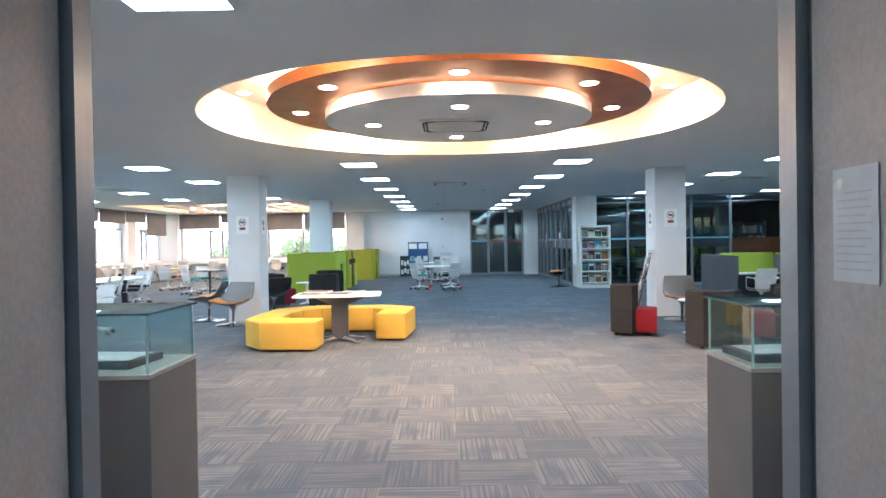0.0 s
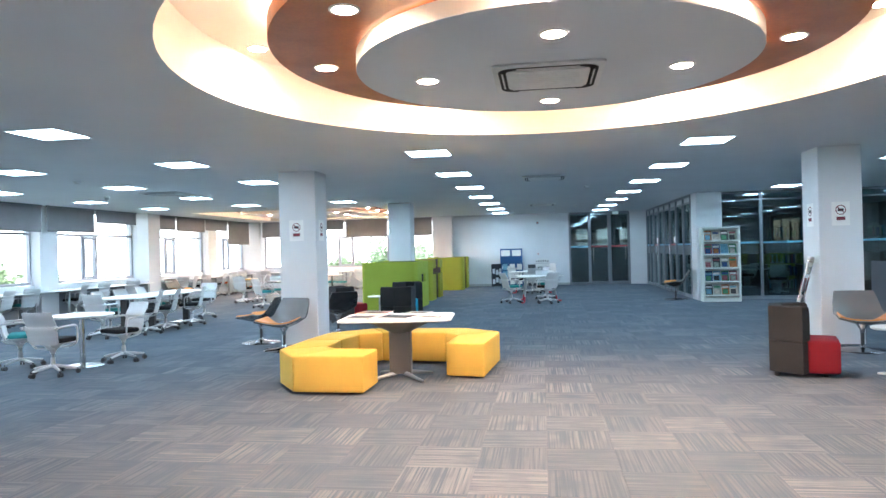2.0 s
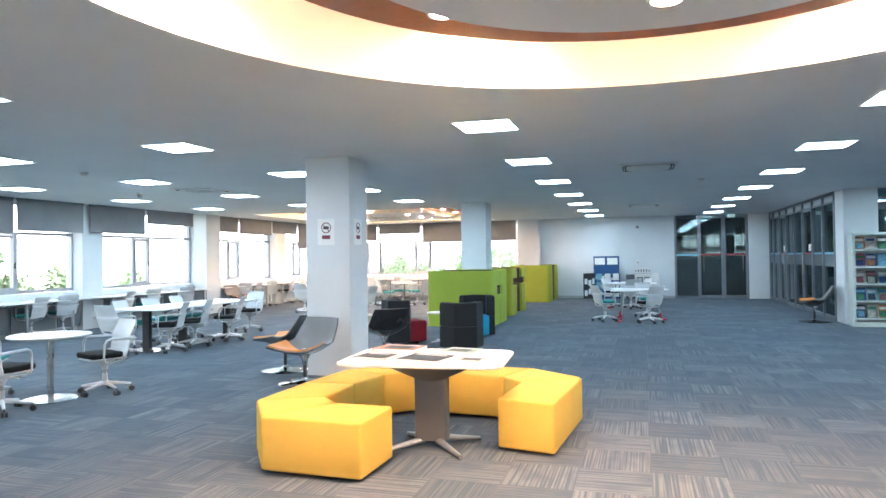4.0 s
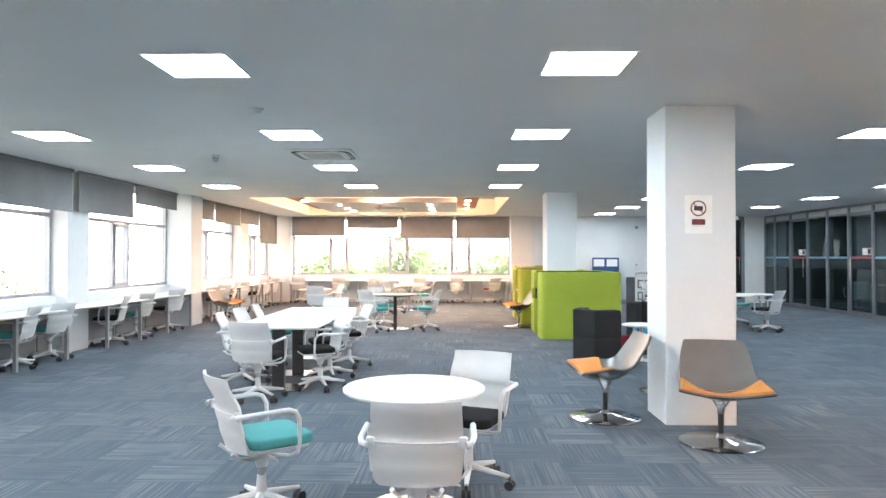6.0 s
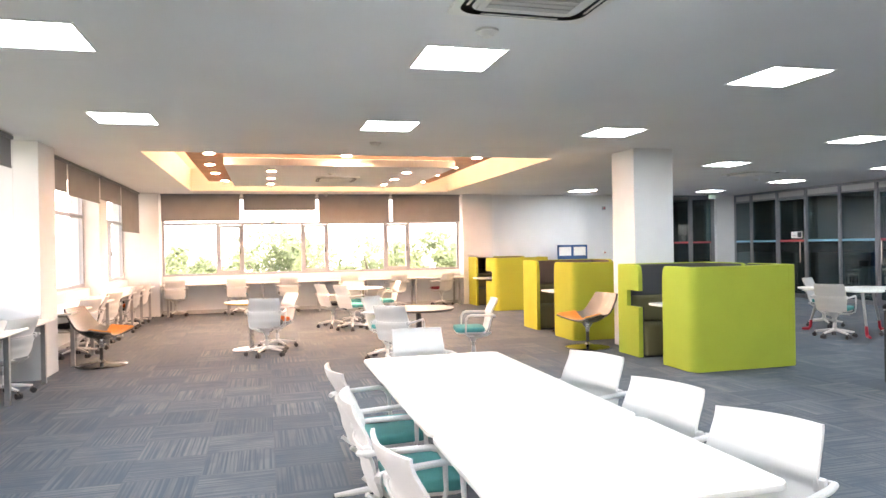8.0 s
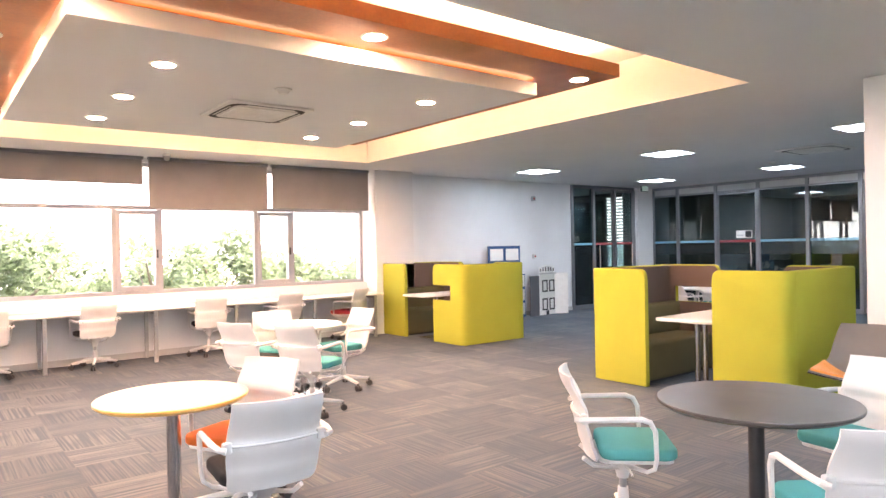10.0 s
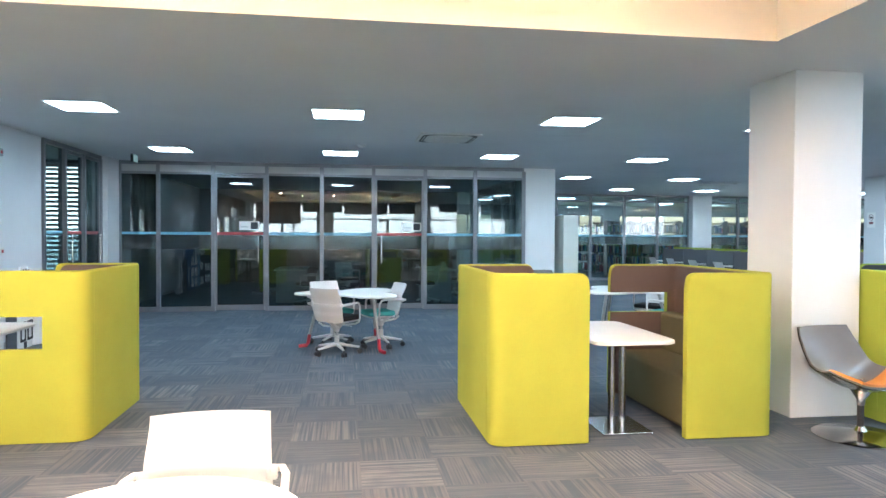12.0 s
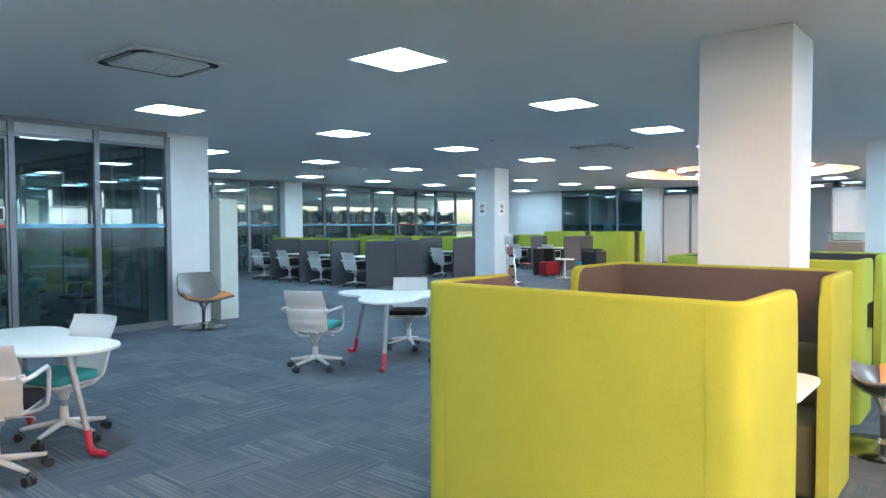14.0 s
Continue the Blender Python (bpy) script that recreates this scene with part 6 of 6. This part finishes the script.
no_sign(4.3, 13.5, 1.93, 180)

# papers on the glass doors
for y in (23.98, 27.2):
    th = thing("door_notice", "small white and dark notice stuck on the glass door", "notice", m=pose(4.012, y + 0.22, 1.68, 0, 0, -90))
    part("sheet", box(B(), -0.19, 0.19, -0.004, -0.002, -0.085, 0.085), M_PAPER, th)
    part("logo_block", box(B(), 0.03, 0.17, -0.0055, -0.0042, -0.07, 0.07), COVERS[0], th)
    part("text_line", box(B(), -0.16, -0.02, -0.0055, -0.0042, -0.03, -0.015), M_STEEL, th)

# ---- ceiling equipment ----


def cassette(x, y, turn=0, open_look=True):
    th = thing("air_conditioner", "white square ceiling cassette air conditioner with a slatted grille", "air conditioner", "ceiling air conditioners", m=pose(x, y, CEIL, 0, 0, turn))
    part("panel", prism(B(), round_rect(-0.43, 0.43, -0.43, 0.43, 0.03), -0.024, -0.003, 0.006), M_PLASTIC_W, th)
    # the air slot runs round the panel with rounded corners
    o, i = round_rect(-0.385, 0.385, -0.385, 0.385, 0.12, 6), round_rect(-0.325, 0.325, -0.325, 0.325, 0.09, 6)
    bm = B()
    vo = [bm.verts.new((x, y, -0.0255)) for x, y in o]
    vi = [bm.verts.new((x, y, -0.0255)) for x, y in i]
    for k in range(len(o)):
        j = (k + 1) % len(o)
        bm.faces.new((vo[k], vi[k], vi[j], vo[j]))
    bmesh.ops.solidify(bm, geom=list(bm.faces), thickness=0.0012)
    part("air_slot", bm, M_GRILLE, th, "dark air slot")
    for k in range(4):
        part("flap", turned(box(B(), -0.24, 0.24, 0.348, 0.362, -0.031, -0.0265, 0.001), pose(0, 0, 0, 0, 0, 90 * k)), M_PLASTIC_W, th)
    part("grille_frame", frame_slab(B(), (-0.29, 0.29, -0.29, 0.29), (-0.25, 0.25, -0.25, 0.25), -0.034, -0.0245), M_PLASTIC_W, th)
    part("grille_back", box(B(), -0.25, 0.25, -0.25, 0.25, -0.027, -0.0245), M_GRILLE if open_look else M_PLASTIC_W, th)
    for k in range(8):
        part("slat", box(B(), -0.25, 0.25, -0.245 + 0.063 * k, -0.195 + 0.063 * k, -0.033, -0.028), M_SKIRT if open_look else M_PLASTIC_W, th)


for x, y in ((-0.05, 7.78), (-8.2, 15.9), (-8.3, 25.95), (-0.05, 15.75), (-0.1, 24.1), (6.9, 15.8)):
    cassette(x, y, open_look=x == -8.2)


def detector(x, y, z=None):
    th = thing("smoke_detector", "small round white smoke detector on the ceiling", "smoke detector", "smoke detectors", m=pose(x, y, z or CEIL))
    part("base", cyl(B(), 0, 0, -0.016, -0.001, 0.075, n=24), M_PLASTIC_W, th, smooth=True)
    part("head", lathe(B(), [(0, -0.045), (0.035, -0.043), (0.06, -0.016), (0, -0.016)], n=24), M_PLASTIC_W, th, smooth=True)


for x, y in ((-8.3, 13.16), (-8.28, 16.62), (-8.25, 21.3), (-8.48, 24.93), (1.0, 25.3), (0.9, 17.9)):
    detector(x, y)
th = thing("dome_camera", "small grey dome security camera on the ceiling", "camera", "security cameras", m=pose(-9.7, 15.97, CEIL))
part("mount", cyl(B(), 0, 0, -0.03, -0.001, 0.055, n=20), M_PLASTIC_W, th, smooth=True)
part("dome", lathe(B(), [(0, -0.10), (0.03, -0.09), (0.045, -0.06), (0.048, -0.03), (0, -0.03)], n=20), M_STEEL, th, smooth=True)
for m in (pose(-8.2, 29.4, CEIL),):
    copy_thing(th, m)

# ---- study carrels ----


def carrel_row(x0, y, n, pitch=1.25):
    """Back-to-back desks along x with felt screens, lime or grey centre screens and chairs."""
    for k in range(n):
        x = x0 + k * pitch
        for s in (-1, 1):
            th = thing("study_carrel", "white study carrel desk between grey felt screens", "carrel desk", "study carrels", m=pose(x, y, 0, 0, 0, 90 if s > 0 else -90))
            part("desktop", box(B(), 0.03, 0.66, -pitch / 2 + 0.03, pitch / 2 - 0.03, 0.71, 0.735, 0.004), M_WHITETOP, th)
            part("side_screen", box(B(), 0.0, 1.0, s * (pitch / 2) - 0.022, s * (pitch / 2) + 0.018, 0.02, 1.13, 0.012), M_GREYFELT, th, "grey felt side screen")
            part("modesty_panel", box(B(), 0.06, 0.085, -pitch / 2 + 0.03, pitch / 2 - 0.03, 0.12, 0.70), M_GREYFELT, th)
            part("back_screen", box(B(), 0.003, 0.025, -pitch / 2 + 0.03, pitch / 2 - 0.03, 0.735, 1.17, 0.006), M_GREEN, th, "lime felt back screen")
            office_chair(x + 0.05 * ((k * 7) % 3 - 1), y + s * 0.8, -90 if s > 0 else 90, "black", "chairs at the carrels")


carrel_row(6.6, 14.9, 4)
carrel_row(6.9, 11.2, 4)
carrel_row(5.9, 6.7, 3)

# lime booth partitions in the far corner
for x0, x1, y0, y1 in ((4.45, 6.0, 3.1, 4.6), (6.4, 7.95, 3.1, 4.6)):
    booth(x0, x1, y0, y1, end=0.5, east_end=0.5, label="lime felt high-backed booth sofa near the entrance")

# ---- counter and shelves behind the glass ----
th = thing("service_counter", "long walnut service counter behind the glass", "counter")
part("front", box(B(), 8.7, 11.9, 22.6, 22.7, 0.0, 1.46), M_WALNUT, th)
part("top", box(B(), 8.65, 11.95, 22.55, 23.1, 1.46, 1.50, 0.006), M_WALNUT, th)
for k in range(5):
    part("panel", box(B(), 8.73 + 0.635 * k, 9.34 + 0.635 * k, 22.585, 22.6, 0.1, 1.4), M_WALNUT, th)


def bookcase(x, y, turn, seed, w=0.95, h=2.1):
    rg = random.Random(seed)
    th = thing("bookcase", "dark steel library bookcase, shelves part filled with books", "bookcase", "library bookcases", m=pose(x, y, 0, 0, 0, turn))
    bm = B()
    box(bm, -w / 2, -w / 2 + 0.03, -0.15, 0.15, 0, h)
    box(bm, w / 2 - 0.03, w / 2, -0.15, 0.15, 0, h)
    part("uprights", bm, M_TAUPE, th)
    for k in range(6):
        z = 0.08 + k * 0.39
        part("shelf", box(B(), -w / 2 + 0.03, w / 2 - 0.03, -0.15, 0.15, z, z + 0.02), M_TAUPE, th)
        if k == 5:
            continue
        xx = -w / 2 + 0.04
        bms = {}
        while xx < w / 2 - 0.09:
            t = rg.uniform(0.02, 0.055)
            if rg.random() < 0.86:
                c = rg.choice((0, 1, 2, 3, 6, 7, 5, 6))
                hh = rg.uniform(0.2, 0.31)
                box(bms.setdefault(c, B()), xx, xx + t - 0.002, -0.13, 0.06, z + 0.02, z + 0.02 + hh)
            xx += t
        for c, b in bms.items():
            part("books", b, COVERS[c], th)
    return th


protos = [bookcase(14.2, 3.0, 90, 1), bookcase(14.2, 3.96, 90, 2), bookcase(14.2, 4.92, 90, 3)]
k = 0
for x in (14.2, 15.9, 17.6):
    for j in range(14):
        y = 3.0 + 0.96 * j
        if j % 5 == 4 or (x == 14.2 and j < 3):
            continue
        k += 1
        copy_thing(protos[k % 3], pose(x, y, 0, 0, 0, 90))
for j in range(5):
    copy_thing(protos[j % 3], pose(7.2 + 0.96 * j, 24.4, 0, 0, 0, 0))

# furniture in the glazed study room
for x, y, a in ((5.0, 22.7, 90), (5.05, 23.75, 95), (4.95, 26.3, 80), (6.6, 22.9, 250), (6.5, 25.5, 200)):
    office_chair(x, y, a, "black", "chairs in the study room")
for x0, y0 in ((5.3, 23.1), (5.4, 26.4)):
    th = thing("study_table", "white study table in the glazed room", "table", "study room tables")
    part("tabletop", prism(B(), round_rect(x0, x0 + 1.6, y0, y0 + 0.7, 0.05), 0.715, 0.74, 0.006), M_WHITETOP, th)
    for px in (x0 + 0.15, x0 + 1.45):
        part("leg", box(B(), px - 0.03, px + 0.03, y0 + 0.05, y0 + 0.65, 0.0, 0.715), M_STEEL, th)
for x0, y0 in ((7.6, 27.6), (8.2, 24.9)):
    th = thing("office_screen", "lime felt screen standing in the glazed room", "screen", "study room screens")
    part("panel", box(B(), x0, x0 + 1.5, y0, y0 + 0.06, 0.06, 1.35, 0.02), M_GREEN, th)
    part("foot", box(B(), x0 + 0.1, x0 + 0.16, y0 - 0.2, y0 + 0.26, 0, 0.06), M_STEEL, th)
    part("foot", box(B(), x0 + 1.34, x0 + 1.4, y0 - 0.2, y0 + 0.26, 0, 0.06), M_STEEL, th)

# louvres in the lobby behind the end doors
th = thing("louvre_window", "tall dark metal louvre window letting daylight into the lobby", "louvre window", "lobby louvres")
for k in range(27):
    part("slat", turned(box(B(), -0.030, 0.030, 30.34, 31.6, -0.012, 0.012), pose(4.3, 0, 0.43 + 0.089 * k, 0, 28, 0)), M_ALU, th)
for y in (30.3, 30.93, 31.58):
    part("stile", box(B(), 4.24, 4.36, y, y + 0.035, 0.40, 2.80), M_ALU, th)
for a, b in LOBBY_OPEN:
    for z0, z1 in ((1.40, 1.67), (1.83, 2.32)):
        th = thing("louvre_window", "small dark metal louvre window at the back of the lobby", "louvre window", "lobby louvres")
        n = round((z1 - z0) / 0.075)
        for k in range(n):
            part("slat", turned(box(B(), a + 0.02, b - 0.02, -0.02, 0.02, -0.026, 0.026), pose(0, 33.1, z0 + (k + 0.5) * (z1 - z0) / n, 20, 0, 0)), M_ALU, th)
        for x in (a, (a + b) / 2 - 0.02, b - 0.04):
            part("stile", box(B(), x, x + 0.04, 33.05, 33.15, z0, z1), M_ALU, th)

# ---- carpet tiles ----
T = 0.5
rt = random.Random(5)


def tile_mesh(turn):
    g, h = 0.0008, 0.002
    me = bpy.data.meshes.new("carpet_tile")
    a, b = -T / 2 + g, T / 2 - g
    c = h
    vs = [(a, a, -0.008), (b, a, -0.008), (b, b, -0.008), (a, b, -0.008), (a, a, -0.001), (b, a, -0.001), (b, b, -0.001), (a, b, -0.001), (a + c, a + c, 0), (b - c, a + c, 0), (b - c, b - c, 0), (a + c, b - c, 0)]
    fs = [(8, 9, 10, 11)]
    for k in range(4):
        j = (k + 1) % 4
        fs += [(k, j, 4 + j, 4 + k), (4 + k, 4 + j, 8 + j, 8 + k)]
    me.from_pydata(vs, [], fs)
    uv = me.uv_layers.new(name="UVMap")
    ou, ov = rt.uniform(0, 40), rt.uniform(0, 40)
    for lp in me.loops:
        x, y = me.vertices[lp.vertex_index].co[:2]
        u, v = (x, y) if not turn else (y, x)
        uv.data[lp.index].uv = (u + ou, v + ov)
    me.materials.append(M_CARPET)
    return me


TILES = [[tile_mesh(0) for k in range(10)], [tile_mesh(1) for k in range(10)]]
floor_ob = bpy.data.objects["floor"]
vs, fs, uvs = [], [], []
count = 0
for i in range(-26, 42):
    for j in range(-8, 68):
        x, y = i * T + 0.12, j * T + 0.2
        if x < -12.6 or x > 20.2 or y > 33.0 or (y > 29.9 and not 0.4 < x < 4.0):
            continue
        turn = (i + j) % 2
        near = (-3.0 < x < 2.6 and 2.4 < y < 8.6) or (-11.6 < x < -6.2 and 8.4 < y < 13.4)
        if near and count < 300:
            ob = new("carpet_tile", TILES[turn][rt.randrange(10)])
            ob.parent = floor_ob
            ob.matrix_basis = pose(x, y, 0)
            count += 1
            continue
        g = 0.0008
        k = len(vs)
        vs += [(x - T / 2 + g, y - T / 2 + g, 0), (x + T / 2 - g, y - T / 2 + g, 0), (x + T / 2 - g, y + T / 2 - g, 0), (x - T / 2 + g, y + T / 2 - g, 0)]
        fs.append((k, k + 1, k + 2, k + 3))
        ou, ov = rt.uniform(0, 40), rt.uniform(0, 40)
        q = [(0, 0), (T, 0), (T, T), (0, T)]
        uvs += [(ou + (b if turn else a), ov + (a if turn else b)) for a, b in q]
me = bpy.data.meshes.new("carpet")
me.from_pydata(vs, [], fs)
lay = me.uv_layers.new(name="UVMap")
for k, c in enumerate(uvs):
    lay.data[k].uv = c
me.materials.append(M_CARPET_REST)
ob = new("carpet", me)
ob.parent = floor_ob
tagged(ob, "ribbed grey-blue carpet tiles laid quarter-turned", "", "", "stuff")

# from plan units to metres
for o in list(scene.objects):
    if o.parent is None and o is not cam:
        o.matrix_basis = Matrix.Scale(UNIT, 4) @ o.matrix_basis
